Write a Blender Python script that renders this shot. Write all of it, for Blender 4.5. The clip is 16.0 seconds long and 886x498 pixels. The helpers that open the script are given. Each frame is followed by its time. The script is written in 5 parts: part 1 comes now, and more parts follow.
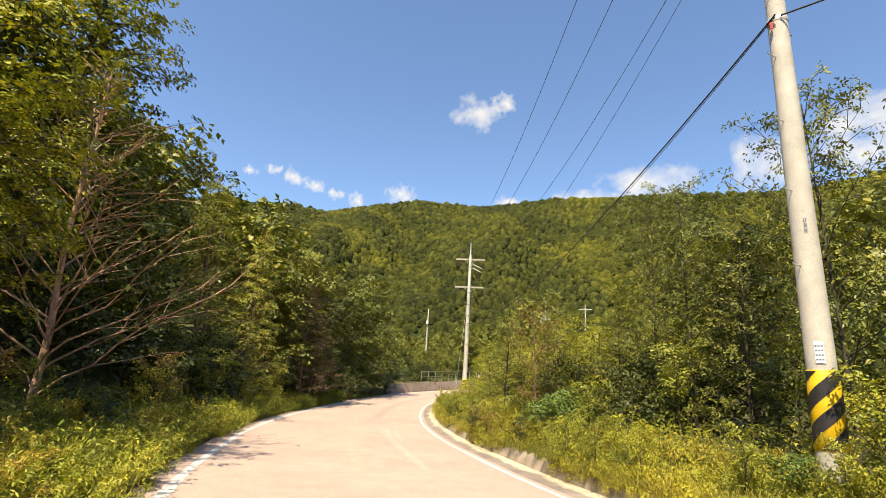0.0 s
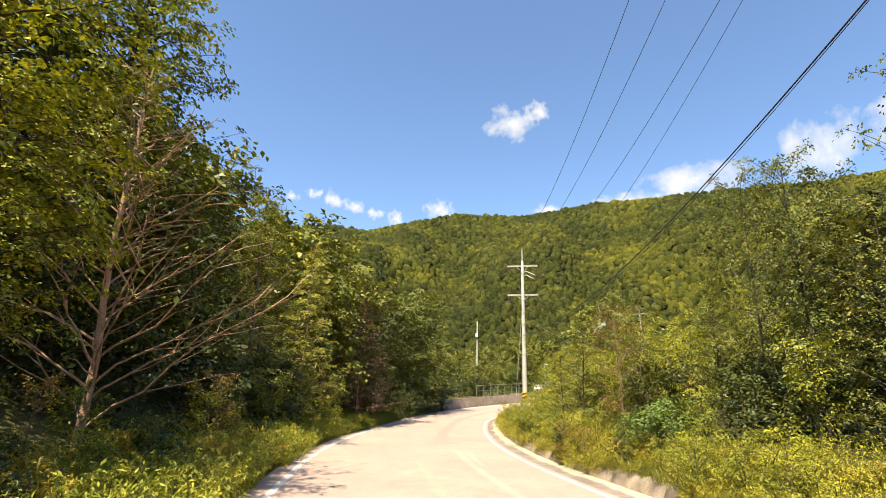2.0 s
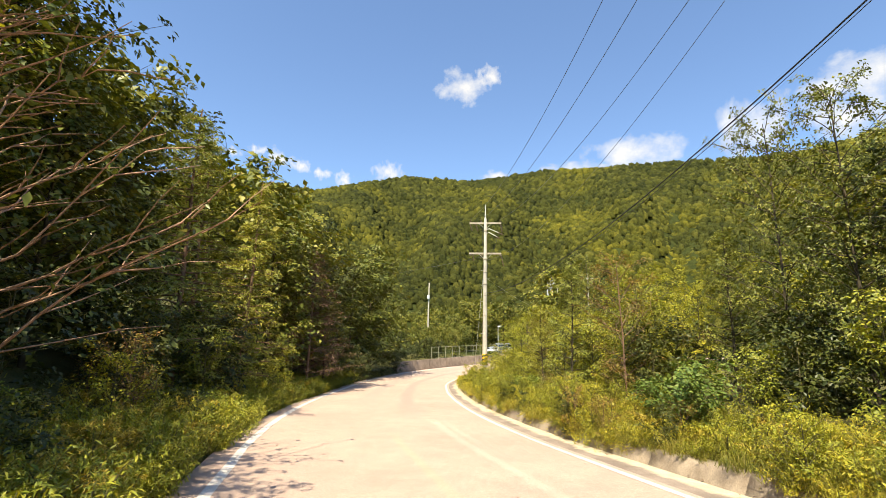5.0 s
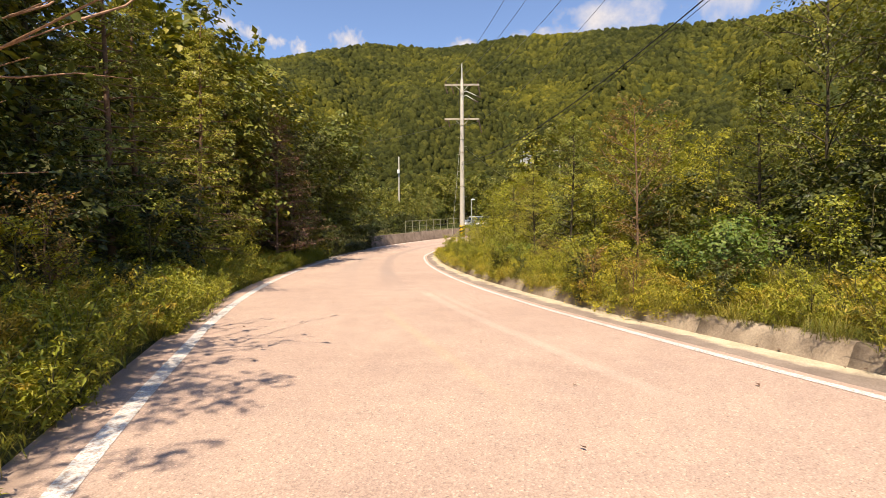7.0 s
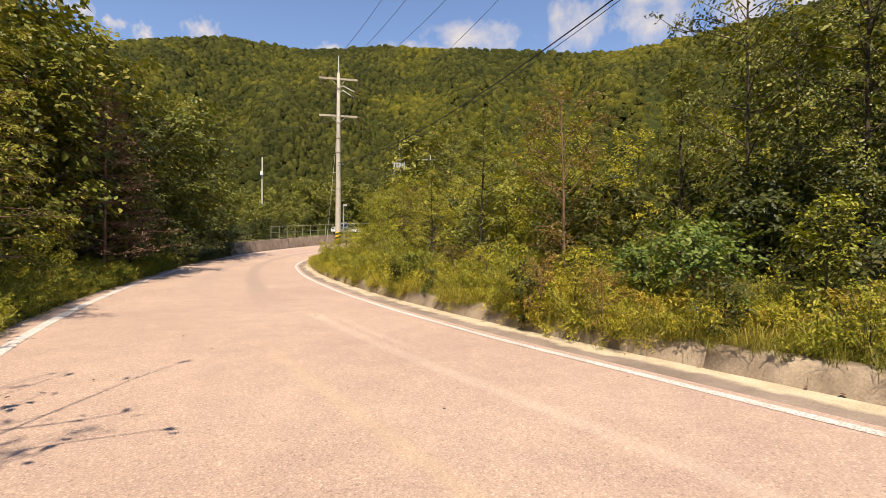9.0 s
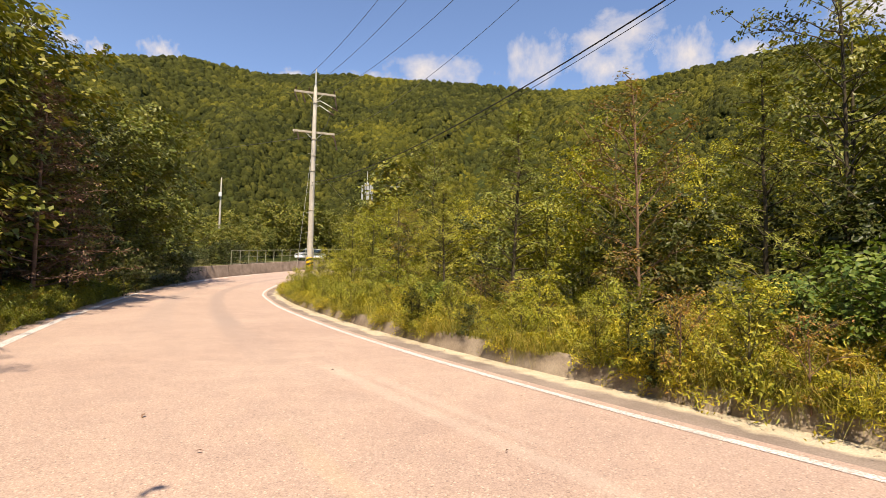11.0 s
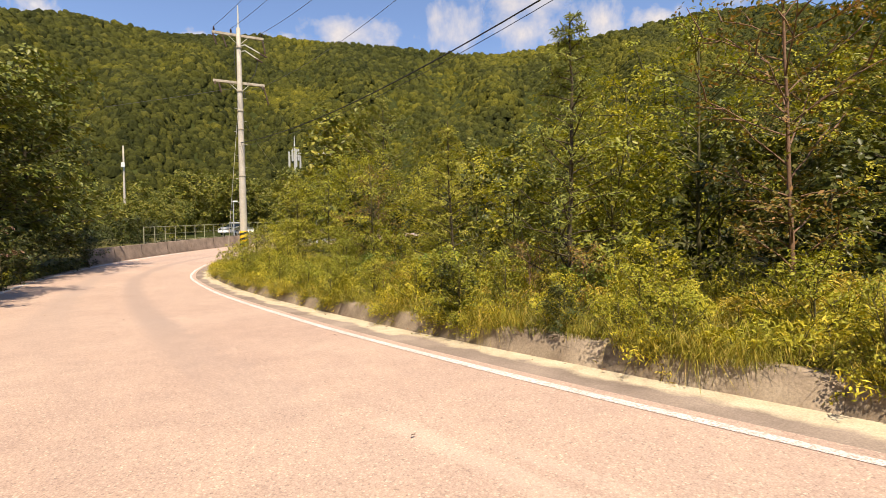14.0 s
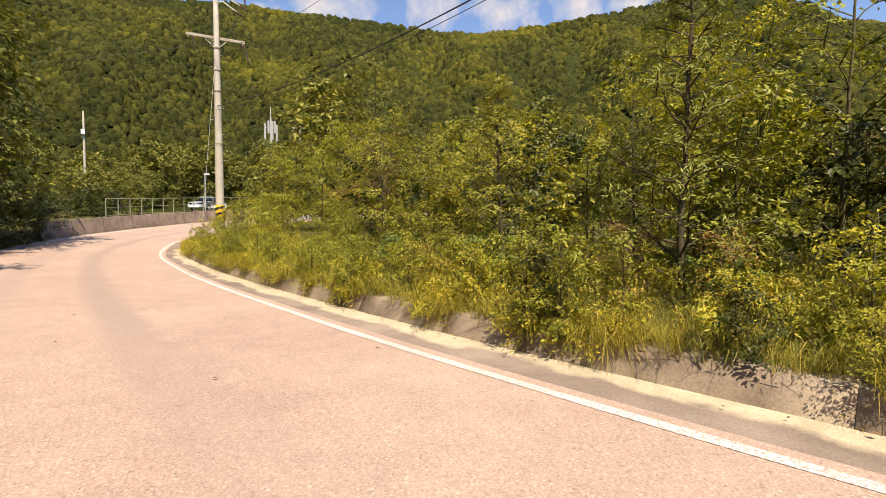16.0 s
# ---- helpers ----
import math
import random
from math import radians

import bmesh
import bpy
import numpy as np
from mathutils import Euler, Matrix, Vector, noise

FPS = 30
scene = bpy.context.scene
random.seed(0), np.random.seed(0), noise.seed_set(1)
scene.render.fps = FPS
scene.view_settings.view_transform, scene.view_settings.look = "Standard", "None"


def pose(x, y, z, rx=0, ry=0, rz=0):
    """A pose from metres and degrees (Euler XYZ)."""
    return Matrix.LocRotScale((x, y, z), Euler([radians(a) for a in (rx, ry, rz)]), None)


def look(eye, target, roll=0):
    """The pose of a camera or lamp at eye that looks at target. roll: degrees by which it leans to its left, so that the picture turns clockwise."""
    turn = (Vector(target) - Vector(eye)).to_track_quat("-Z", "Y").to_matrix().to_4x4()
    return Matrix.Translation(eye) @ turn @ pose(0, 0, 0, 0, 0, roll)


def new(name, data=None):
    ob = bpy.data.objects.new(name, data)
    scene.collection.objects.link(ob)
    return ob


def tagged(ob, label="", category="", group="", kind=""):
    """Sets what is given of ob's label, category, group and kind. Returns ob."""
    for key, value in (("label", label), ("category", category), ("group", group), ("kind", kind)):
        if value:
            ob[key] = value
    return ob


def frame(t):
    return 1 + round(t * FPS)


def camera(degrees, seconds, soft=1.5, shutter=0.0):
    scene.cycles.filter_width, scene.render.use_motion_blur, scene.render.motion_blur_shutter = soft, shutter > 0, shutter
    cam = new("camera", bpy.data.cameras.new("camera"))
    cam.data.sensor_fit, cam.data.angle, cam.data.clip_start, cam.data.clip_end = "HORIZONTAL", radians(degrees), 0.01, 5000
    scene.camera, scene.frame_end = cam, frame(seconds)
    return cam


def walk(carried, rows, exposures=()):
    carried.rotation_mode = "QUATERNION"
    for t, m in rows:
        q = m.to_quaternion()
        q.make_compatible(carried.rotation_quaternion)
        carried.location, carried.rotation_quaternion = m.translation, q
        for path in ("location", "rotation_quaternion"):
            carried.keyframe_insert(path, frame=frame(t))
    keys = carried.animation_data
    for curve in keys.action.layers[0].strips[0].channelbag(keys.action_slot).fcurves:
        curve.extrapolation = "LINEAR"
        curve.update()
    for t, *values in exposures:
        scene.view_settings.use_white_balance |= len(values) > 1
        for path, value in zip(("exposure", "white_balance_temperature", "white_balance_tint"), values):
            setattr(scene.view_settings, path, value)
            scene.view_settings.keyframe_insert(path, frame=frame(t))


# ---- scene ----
cam = camera(82.3, 16.0, soft=0.6)
PATH = [
    (0, (-0.34, 1.223, 1.513), (-0.262, 3.152, 2.037), 3.5),
    (0.5, (-0.463, 1.539, 1.512), (-0.41, 3.468, 2.037), 2.8),
    (1, (-0.607, 1.935, 1.538), (-0.616, 3.862, 2.075), 2.3),
    (1.5, (-0.86, 2.316, 1.528), (-0.912, 4.235, 2.089), 1.4),
    (2, (-1.025, 2.712, 1.506), (-1.109, 4.627, 2.075), 1.4),
    (2.5, (-1.26, 3.05, 1.518), (-1.339, 4.968, 2.079), 2.0),
    (3, (-1.419, 3.486, 1.521), (-1.47, 5.41, 2.066), 2.9),
    (3.2, (-1.46, 3.658, 1.51), (-1.494, 5.582, 2.054), 2.6),
    (5.3, (-1.961, 5.775, 1.518), (-1.808, 7.73, 1.907), 0.7),
    (5.5, (-1.96, 5.927, 1.472), (-1.788, 7.889, 1.82), 0.1),
    (6, (-2.079, 6.526, 1.37), (-1.838, 8.503, 1.559), -0.3),
    (6.5, (-2.15, 7.074, 1.296), (-1.88, 9.055, 1.348), 0.0),
    (7, (-2.28, 7.647, 1.269), (-2.023, 9.63, 1.228), -0.2),
    (7.5, (-2.363, 8.265, 1.244), (-2.045, 10.237, 1.141), 0.8),
    (8, (-2.422, 8.943, 1.211), (-1.931, 10.879, 1.1), 0.4),
    (8.5, (-2.455, 9.521, 1.21), (-1.77, 11.398, 1.131), 0.9),
    (9, (-2.506, 10.143, 1.228), (-1.746, 11.993, 1.22), 0.2),
    (9.2, (-2.6, 10.312, 1.268), (-1.853, 12.167, 1.28), -0.2),
    (11.3, (-2.896, 13.262, 1.193), (-1.926, 15.007, 1.31), 1.7),
    (11.5, (-2.88, 13.471, 1.187), (-1.859, 15.187, 1.289), 2.1),
    (12, (-2.879, 14.04, 1.228), (-1.77, 15.703, 1.299), 0.8),
    (12.5, (-2.901, 14.601, 1.22), (-1.755, 16.239, 1.278), -0.5),
    (13, (-2.872, 15.231, 1.241), (-1.711, 16.859, 1.279), -1.2),
    (13.5, (-2.905, 15.788, 1.227), (-1.748, 17.419, 1.231), -1.4),
    (14, (-2.896, 16.423, 1.242), (-1.744, 18.057, 1.226), -1.4),
    (14.5, (-2.868, 16.997, 1.219), (-1.692, 18.614, 1.205), -0.8),
    (15, (-2.767, 17.589, 1.239), (-1.551, 19.176, 1.204), -0.1),
    (15.5, (-2.694, 18.175, 1.213), (-1.464, 19.751, 1.137), 0.2),
    (16, (-2.645, 18.762, 1.229), (-1.411, 20.333, 1.138), -0.1),
]
walk(cam, [(t, look(eye, target, roll)) for t, eye, target, roll in PATH], [(0, 1.0, 7250, 5), (0.7, 1.03, 7250, 5), (1.5, 1.12, 7200, 4), (2.5, 1.2, 7200, 4), (3.2, 1.2, 7200, 4), (5.5, 1.06, 7200, 4), (6.9, 0.77, 7350, 13), (8.3, 0.66, 7350, 13), (9.0, 0.60, 7350, 13), (9.6, 0.61, 7350, 13), (11.4, 0.72, 7350, 13), (16, 0.71, 7350, 13)])

# ---- world, sun, exposure ----
SUN_AZ, SUN_EL = radians(204.0), radians(57.0)          # clockwise from +y; the sun stands behind the left bank
world = bpy.data.worlds.new("sky")
world.use_nodes = True
scene.world = world
_wn = world.node_tree.nodes
_sky = _wn.new("ShaderNodeTexSky")
_sky.sky_type = "NISHITA"
_sky.sun_disc = False
_sky.sun_elevation, _sky.sun_rotation = SUN_EL, SUN_AZ
_sky.altitude, _sky.air_density, _sky.dust_density, _sky.ozone_density = 300, 1.0, 0.1, 3.6
_wn["Background"].inputs["Strength"].default_value = 0.118
_clear = _wn.new("ShaderNodeMix")
_clear.data_type, _clear.blend_type = "RGBA", "MULTIPLY"
_clear.inputs[0].default_value = 1.0
_clear.inputs[7].default_value = (0.97, 1.0, 1.10, 1)
world.node_tree.links.new(_sky.outputs[0], _clear.inputs[6])
world.node_tree.links.new(_clear.outputs[2], _wn["Background"].inputs["Color"])
_sun = bpy.data.lights.new("sun", "SUN")
_sun.energy, _sun.angle, _sun.color = 5.0, radians(0.53), (1.0, 0.925, 0.79)
sun = new("sun", _sun)
sun.matrix_world = look((-60, -20, 80), (-60 - 0 + math.cos(SUN_EL) * -math.sin(SUN_AZ), -20 + math.cos(SUN_EL) * -math.cos(SUN_AZ), 80 - math.sin(SUN_EL)))


# ---- materials ----
def mat(name, build):
    m = bpy.data.materials.new(name)
    m.use_nodes = True
    nt = m.node_tree
    build(nt.nodes, nt.links.new, nt.nodes["Principled BSDF"], nt)
    return m


def noise_tex(n, link, scale, detail=4.0, rough=0.6, coord="Object"):
    tc = n.new("ShaderNodeTexCoord")
    t = n.new("ShaderNodeTexNoise")
    t.inputs["Scale"].default_value, t.inputs["Detail"].default_value, t.inputs["Roughness"].default_value = scale, detail, rough
    link(tc.outputs[coord], t.inputs["Vector"])
    return t


def ramp(n, link, fac, stops):
    r = n.new("ShaderNodeValToRGB")
    e = r.color_ramp.elements
    while len(e) < len(stops):
        e.new(0.5)
    for el, (pos, col) in zip(e, stops):
        el.position, el.color = pos, (*col, 1) if len(col) == 3 else col
    link(fac, r.inputs["Fac"])
    return r


def mix(n, link, kind, fac, a, b):
    m = n.new("ShaderNodeMix")
    m.data_type, m.blend_type = "RGBA", kind
    for sock, v in ((m.inputs[0], fac), (m.inputs[6], a), (m.inputs[7], b)):
        if isinstance(v, (int, float)):
            sock.default_value = v
        elif isinstance(v, tuple):
            sock.default_value = (*v, 1)
        else:
            link(v, sock)
    return m.outputs[2]


def bump(n, link, height, strength, dist, bsdf):
    b = n.new("ShaderNodeBump")
    b.inputs["Strength"].default_value, b.inputs["Distance"].default_value = strength, dist
    link(height, b.inputs["Height"])
    link(b.outputs[0], bsdf.inputs["Normal"])


def surface(name, dark, light, scale, rough=0.85, fine=None, bump_d=0.004, metal=0.0, big=None, vary=0.0):
    """A two-scale mottled material: large stains between dark and light, and fine grain."""
    def build(n, link, p, nt):
        a = noise_tex(n, link, scale, 5)
        b = noise_tex(n, link, fine or scale * 14, 3, 0.7)
        c = ramp(n, link, a.outputs[0], [(0.3, dark), (0.7, light)]).outputs[0]
        g = ramp(n, link, b.outputs[0], [(0.3, (0.62,) * 3), (0.7, (1.25,) * 3)]).outputs[0]
        c = mix(n, link, "MULTIPLY", 0.7, c, g)
        if vary:
            oi = n.new("ShaderNodeObjectInfo")
            v = ramp(n, link, oi.outputs["Random"], [(0.0, (1 - vary,) * 3), (1.0, (1 + vary,) * 3)]).outputs[0]
            c = mix(n, link, "MULTIPLY", 1.0, c, v)
        link(c, p.inputs["Base Color"])
        p.inputs["Roughness"].default_value, p.inputs["Metallic"].default_value = rough, metal
        p.inputs["Specular IOR Level"].default_value = 0.08 if rough > 0.93 else 0.4
        bump(n, link, b.outputs[0], 0.6, bump_d, p)
    return mat(name, build)


def leafy(name, stops, trans=0.25, rough=0.5, patch=0.0):
    """Foliage: each leaf takes a tone of its own; light passes through."""
    def build(n, link, p, nt):
        ge = n.new("ShaderNodeNewGeometry")
        c = ramp(n, link, ge.outputs["Random Per Island"], stops).outputs[0]
        if patch:
            a = noise_tex(n, link, patch, 3)
            v = ramp(n, link, a.outputs[0], [(0.3, (0.72, 0.78, 0.75)), (0.7, (1.3, 1.2, 1.0))]).outputs[0]
            c = mix(n, link, "MULTIPLY", 1.0, c, v)
            a = noise_tex(n, link, 0.16, 2)
            v = ramp(n, link, a.outputs[0], [(0.38, (0.78, 0.82, 0.82)), (0.62, (1.22, 1.18, 1.1))]).outputs[0]
            c = mix(n, link, "MULTIPLY", 1.0, c, v)
        oi = n.new("ShaderNodeObjectInfo")
        v = ramp(n, link, oi.outputs["Random"], [(0.0, (0.8, 0.85, 0.85)), (1.0, (1.2, 1.12, 0.95))]).outputs[0]
        c = mix(n, link, "MULTIPLY", 1.0, c, v)
        link(c, p.inputs["Base Color"])
        p.inputs["Roughness"].default_value = rough
        p.inputs["Specular IOR Level"].default_value = 0.25
        tr = n.new("ShaderNodeBsdfTranslucent")
        link(mix(n, link, "MULTIPLY", 1.0, c, (1.3, 1.25, 0.5)), tr.inputs["Color"])
        ms = n.new("ShaderNodeMixShader")
        ms.inputs[0].default_value = trans
        link(p.outputs[0], ms.inputs[1])
        link(tr.outputs[0], ms.inputs[2])
        link(ms.outputs[0], n["Material Output"].inputs["Surface"])
    return mat(name, build)


# the first green is darkened to carry the deep shade under the trees
LEAF_SHADED = leafy("leaf_shaded_green", [(0.0, (0.034, 0.046, 0.012)), (0.6, (0.062, 0.075, 0.018)), (1.0, (0.099, 0.102, 0.028))], 0.14, 0.42, patch=0.5)
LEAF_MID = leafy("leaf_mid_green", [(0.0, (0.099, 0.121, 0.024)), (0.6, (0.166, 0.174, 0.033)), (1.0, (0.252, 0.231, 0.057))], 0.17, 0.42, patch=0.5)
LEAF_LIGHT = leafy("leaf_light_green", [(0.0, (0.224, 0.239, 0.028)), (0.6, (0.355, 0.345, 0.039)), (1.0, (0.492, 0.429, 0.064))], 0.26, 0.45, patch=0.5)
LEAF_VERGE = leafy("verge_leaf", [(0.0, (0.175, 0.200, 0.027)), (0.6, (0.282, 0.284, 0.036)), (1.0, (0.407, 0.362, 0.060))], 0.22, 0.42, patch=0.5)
LEAF_TEAL = leafy("fresh_green_leaf", [(0.0, (0.075, 0.130, 0.026)), (0.6, (0.140, 0.190, 0.036)), (1.0, (0.225, 0.260, 0.055))], 0.25, 0.5)
LEAF_LARCH = leafy("larch_needles", [(0.0, (0.146, 0.162, 0.028)), (0.6, (0.262, 0.270, 0.045)), (1.0, (0.408, 0.378, 0.086))], 0.18)
LEAF_RUST = leafy("rusty_leaf", [(0.0, (0.116, 0.108, 0.030)), (0.45, (0.233, 0.192, 0.046)), (0.8, (0.324, 0.192, 0.053)), (1.0, (0.389, 0.180, 0.060))], 0.3)
LEAF_BROWN = leafy("withered_twigs", [(0.0, (0.108, 0.060, 0.044)), (0.6, (0.184, 0.10, 0.071)), (1.0, (0.259, 0.16, 0.111))], 0.15)
LEAF_WEED = leafy("weed_leaf", [(0.0, (0.216, 0.230, 0.031)), (0.5, (0.356, 0.340, 0.042)), (1.0, (0.518, 0.43, 0.071))], 0.2, patch=0.8)
GRASS = leafy("grass_blade", [(0.0, (0.124, 0.130, 0.022)), (0.5, (0.205, 0.200, 0.036)), (0.85, (0.286, 0.245, 0.062)), (1.0, (0.389, 0.30, 0.13))], 0.2, patch=0.8)
PLUME = leafy("golden_plume", [(0.0, (0.210, 0.170, 0.034)), (0.6, (0.390, 0.300, 0.052)), (1.0, (0.520, 0.400, 0.090))], 0.3)


def _forest(n, link, p, nt):
    ge = n.new("ShaderNodeNewGeometry")
    c = ramp(n, link, ge.outputs["Random Per Island"], [(0.0, (0.028, 0.032, 0.007)), (0.4, (0.052, 0.054, 0.010)), (0.8, (0.073, 0.073, 0.013)), (1.0, (0.105, 0.098, 0.018))]).outputs[0]
    big = noise_tex(n, link, 0.011, 3)
    v = ramp(n, link, big.outputs[0], [(0.38, (0.64, 0.70, 0.75)), (0.5, (0.95, 0.97, 1.0)), (0.62, (1.55, 1.45, 1.0))]).outputs[0]
    c = mix(n, link, "MULTIPLY", 1.0, c, v)
    leaf = noise_tex(n, link, 1.5, 5, 0.8)
    v = ramp(n, link, leaf.outputs[0], [(0.34, (0.5, 0.53, 0.55)), (0.5, (1.0, 1.0, 1.0)), (0.66, (1.5, 1.44, 1.3))]).outputs[0]
    link(mix(n, link, "MULTIPLY", 1.0, c, v), p.inputs["Base Color"])
    p.inputs["Roughness"].default_value = 0.85
    p.inputs["Specular IOR Level"].default_value = 0.1
    bump(n, link, leaf.outputs[0], 1.0, 0.9, p)


FOREST = mat("far_forest", _forest)

BARK = surface("bark", (0.035, 0.027, 0.015), (0.10, 0.075, 0.042), 6.0, 0.9, 40, 0.006)
STEM = surface("green_brown_stem", (0.06, 0.055, 0.02), (0.14, 0.12, 0.05), 9.0, 0.85, 60, 0.002)
# reddish bark raised in tone: sunlight painted in, since a nearby crown shades it
BARK_SUNLIT = surface("sunlit_branch_bark", (0.22, 0.125, 0.075), (0.46, 0.27, 0.165), 5.0, 0.9, 40, 0.004)
BARK_RED = surface("reddish_bark", (0.11, 0.065, 0.04), (0.24, 0.14, 0.085), 5.0, 0.9, 40, 0.004)
SOIL = surface("verge_soil", (0.048, 0.050, 0.015), (0.12, 0.105, 0.038), 0.9, 0.95, 18, 0.03)
UNDERGROWTH = surface("hill_undergrowth", (0.018, 0.024, 0.006), (0.045, 0.052, 0.012), 0.25, 0.95, 1.6, 0.25)
CONCRETE = surface("old_concrete", (0.15, 0.108, 0.075), (0.39, 0.31, 0.225), 1.7, 0.9, 45, 0.006, vary=0.05)
CONCRETE_DARK = surface("stained_concrete", (0.115, 0.082, 0.06), (0.29, 0.215, 0.16), 1.2, 0.9, 30, 0.006)

def _gutter(n, link, p, nt):
    """Stained concrete with washed sand lying towards the wall."""
    a, d, e = noise_tex(n, link, 0.9, 5), noise_tex(n, link, 60, 3, 0.7), noise_tex(n, link, 3.0, 4, 0.65)
    c = ramp(n, link, a.outputs[0], [(0.32, (0.17, 0.130, 0.105)), (0.68, (0.34, 0.268, 0.215))]).outputs[0]
    s = ramp(n, link, e.outputs[0], [(0.3, (0.42, 0.345, 0.235)), (0.7, (0.56, 0.475, 0.345))]).outputs[0]
    uv = n.new("ShaderNodeUVMap")
    uv.uv_map = "along"
    sp = n.new("ShaderNodeSeparateXYZ")
    link(uv.outputs[0], sp.inputs[0])
    k = n.new("ShaderNodeMapRange")
    k.inputs[1].default_value, k.inputs[2].default_value = 2.90, 3.42
    link(sp.outputs[0], k.inputs[0])
    low, fin = noise_tex(n, link, 0.55, 3), noise_tex(n, link, 5.0, 4)
    wide = ramp(n, link, low.outputs[0], [(0.3, (0.15,) * 3), (0.7, (0.85,) * 3)]).outputs[0]
    add = mix(n, link, "ADD", 1.0, k.outputs[0], wide)
    add = mix(n, link, "ADD", 0.35, add, fin.outputs[0])
    f = ramp(n, link, mix(n, link, "MULTIPLY", 1.0, add, (0.5, 0.5, 0.5)), [(0.53, (0, 0, 0)), (0.63, (1, 1, 1))]).outputs[0]
    c = mix(n, link, "MIX", f, c, s)
    g = ramp(n, link, d.outputs[0], [(0.3, (0.66,) * 3), (0.7, (1.22,) * 3)]).outputs[0]
    link(mix(n, link, "MULTIPLY", 0.7, c, g), p.inputs["Base Color"])
    p.inputs["Roughness"].default_value = 0.95
    p.inputs["Specular IOR Level"].default_value = 0.08
    bump(n, link, d.outputs[0], 0.6, 0.004, p)


GUTTER = mat("gutter_concrete", _gutter)
POLE_CONCRETE = surface("spun_concrete", (0.40, 0.355, 0.29), (0.54, 0.485, 0.40), 2.5, 0.8, 70, 0.002)
STEEL = surface("galvanised_steel", (0.42, 0.41, 0.38), (0.58, 0.57, 0.53), 6.0, 0.5, 60, 0.001, 0.15)
ARM = surface("weathered_crossarm", (0.30, 0.25, 0.18), (0.48, 0.42, 0.33), 5.0, 0.8, 60, 0.002)
RAIL_PAINT = surface("weathered_rail_paint", (0.20, 0.20, 0.13), (0.34, 0.33, 0.23), 4.0, 0.6, 50, 0.001)
YELLOW = surface("yellow_reflective_sheet", (0.62, 0.36, 0.01), (0.74, 0.45, 0.02), 8.0, 0.45, 120, 0.001)
BLACK = surface("black_sheet", (0.018, 0.016, 0.015), (0.035, 0.03, 0.03), 8.0, 0.5, 120, 0.001)
CABLE = surface("black_cable", (0.012, 0.012, 0.014), (0.03, 0.03, 0.034), 9.0, 0.6, 80, 0.001)
WIRE = surface("weathered_wire", (0.05, 0.05, 0.06), (0.09, 0.09, 0.10), 9.0, 0.55, 80, 0.001)
PORCELAIN = surface("brown_porcelain", (0.05, 0.025, 0.018), (0.09, 0.05, 0.035), 9.0, 0.3, 80, 0.001)
STICKER = surface("paper_sticker", (0.55, 0.58, 0.60), (0.68, 0.70, 0.72), 20.0, 0.6, 200, 0.0005)
INK = surface("sticker_ink", (0.10, 0.12, 0.16), (0.16, 0.18, 0.22), 30.0, 0.6, 200, 0.0005)
RED_TAG = surface("red_plastic", (0.5, 0.06, 0.05), (0.62, 0.10, 0.08), 20.0, 0.5, 200, 0.0005)
ANT_WHITE = surface("antenna_plastic", (0.62, 0.62, 0.60), (0.75, 0.75, 0.73), 4.0, 0.5, 60, 0.001)
ANT_GREY = surface("dull_antenna_panel", (0.34, 0.34, 0.33), (0.46, 0.46, 0.44), 4.0, 0.6, 60, 0.001)
CAR_PAINT = surface("white_car_paint", (0.74, 0.74, 0.74), (0.82, 0.82, 0.82), 2.0, 0.25, 200, 0.0)
TYRE = surface("tyre_rubber", (0.015, 0.015, 0.015), (0.03, 0.03, 0.03), 9.0, 0.85, 80, 0.001)


def _glass(n, link, p, nt):
    p.inputs["Base Color"].default_value = (0.02, 0.03, 0.035, 1)
    p.inputs["Roughness"].default_value = 0.05


CAR_GLASS = mat("tinted_glass", _glass)


def _paint(n, link, p, nt):
    a = noise_tex(n, link, 2.2, 5)
    b = noise_tex(n, link, 42, 3, 0.8)
    c = ramp(n, link, a.outputs[0], [(0.25, (0.46, 0.435, 0.40)), (0.6, (0.62, 0.60, 0.57))]).outputs[0]
    worn = ramp(n, link, b.outputs[0], [(0.49, (0, 0, 0)), (0.57, (0.9, 0.9, 0.9))]).outputs[0]
    link(mix(n, link, "MIX", worn, c, (0.37, 0.27, 0.215)), p.inputs["Base Color"])
    p.inputs["Roughness"].default_value = 0.7
    bump(n, link, b.outputs[0], 0.6, 0.003, p)


LINE_PAINT = mat("worn_line_paint", _paint)


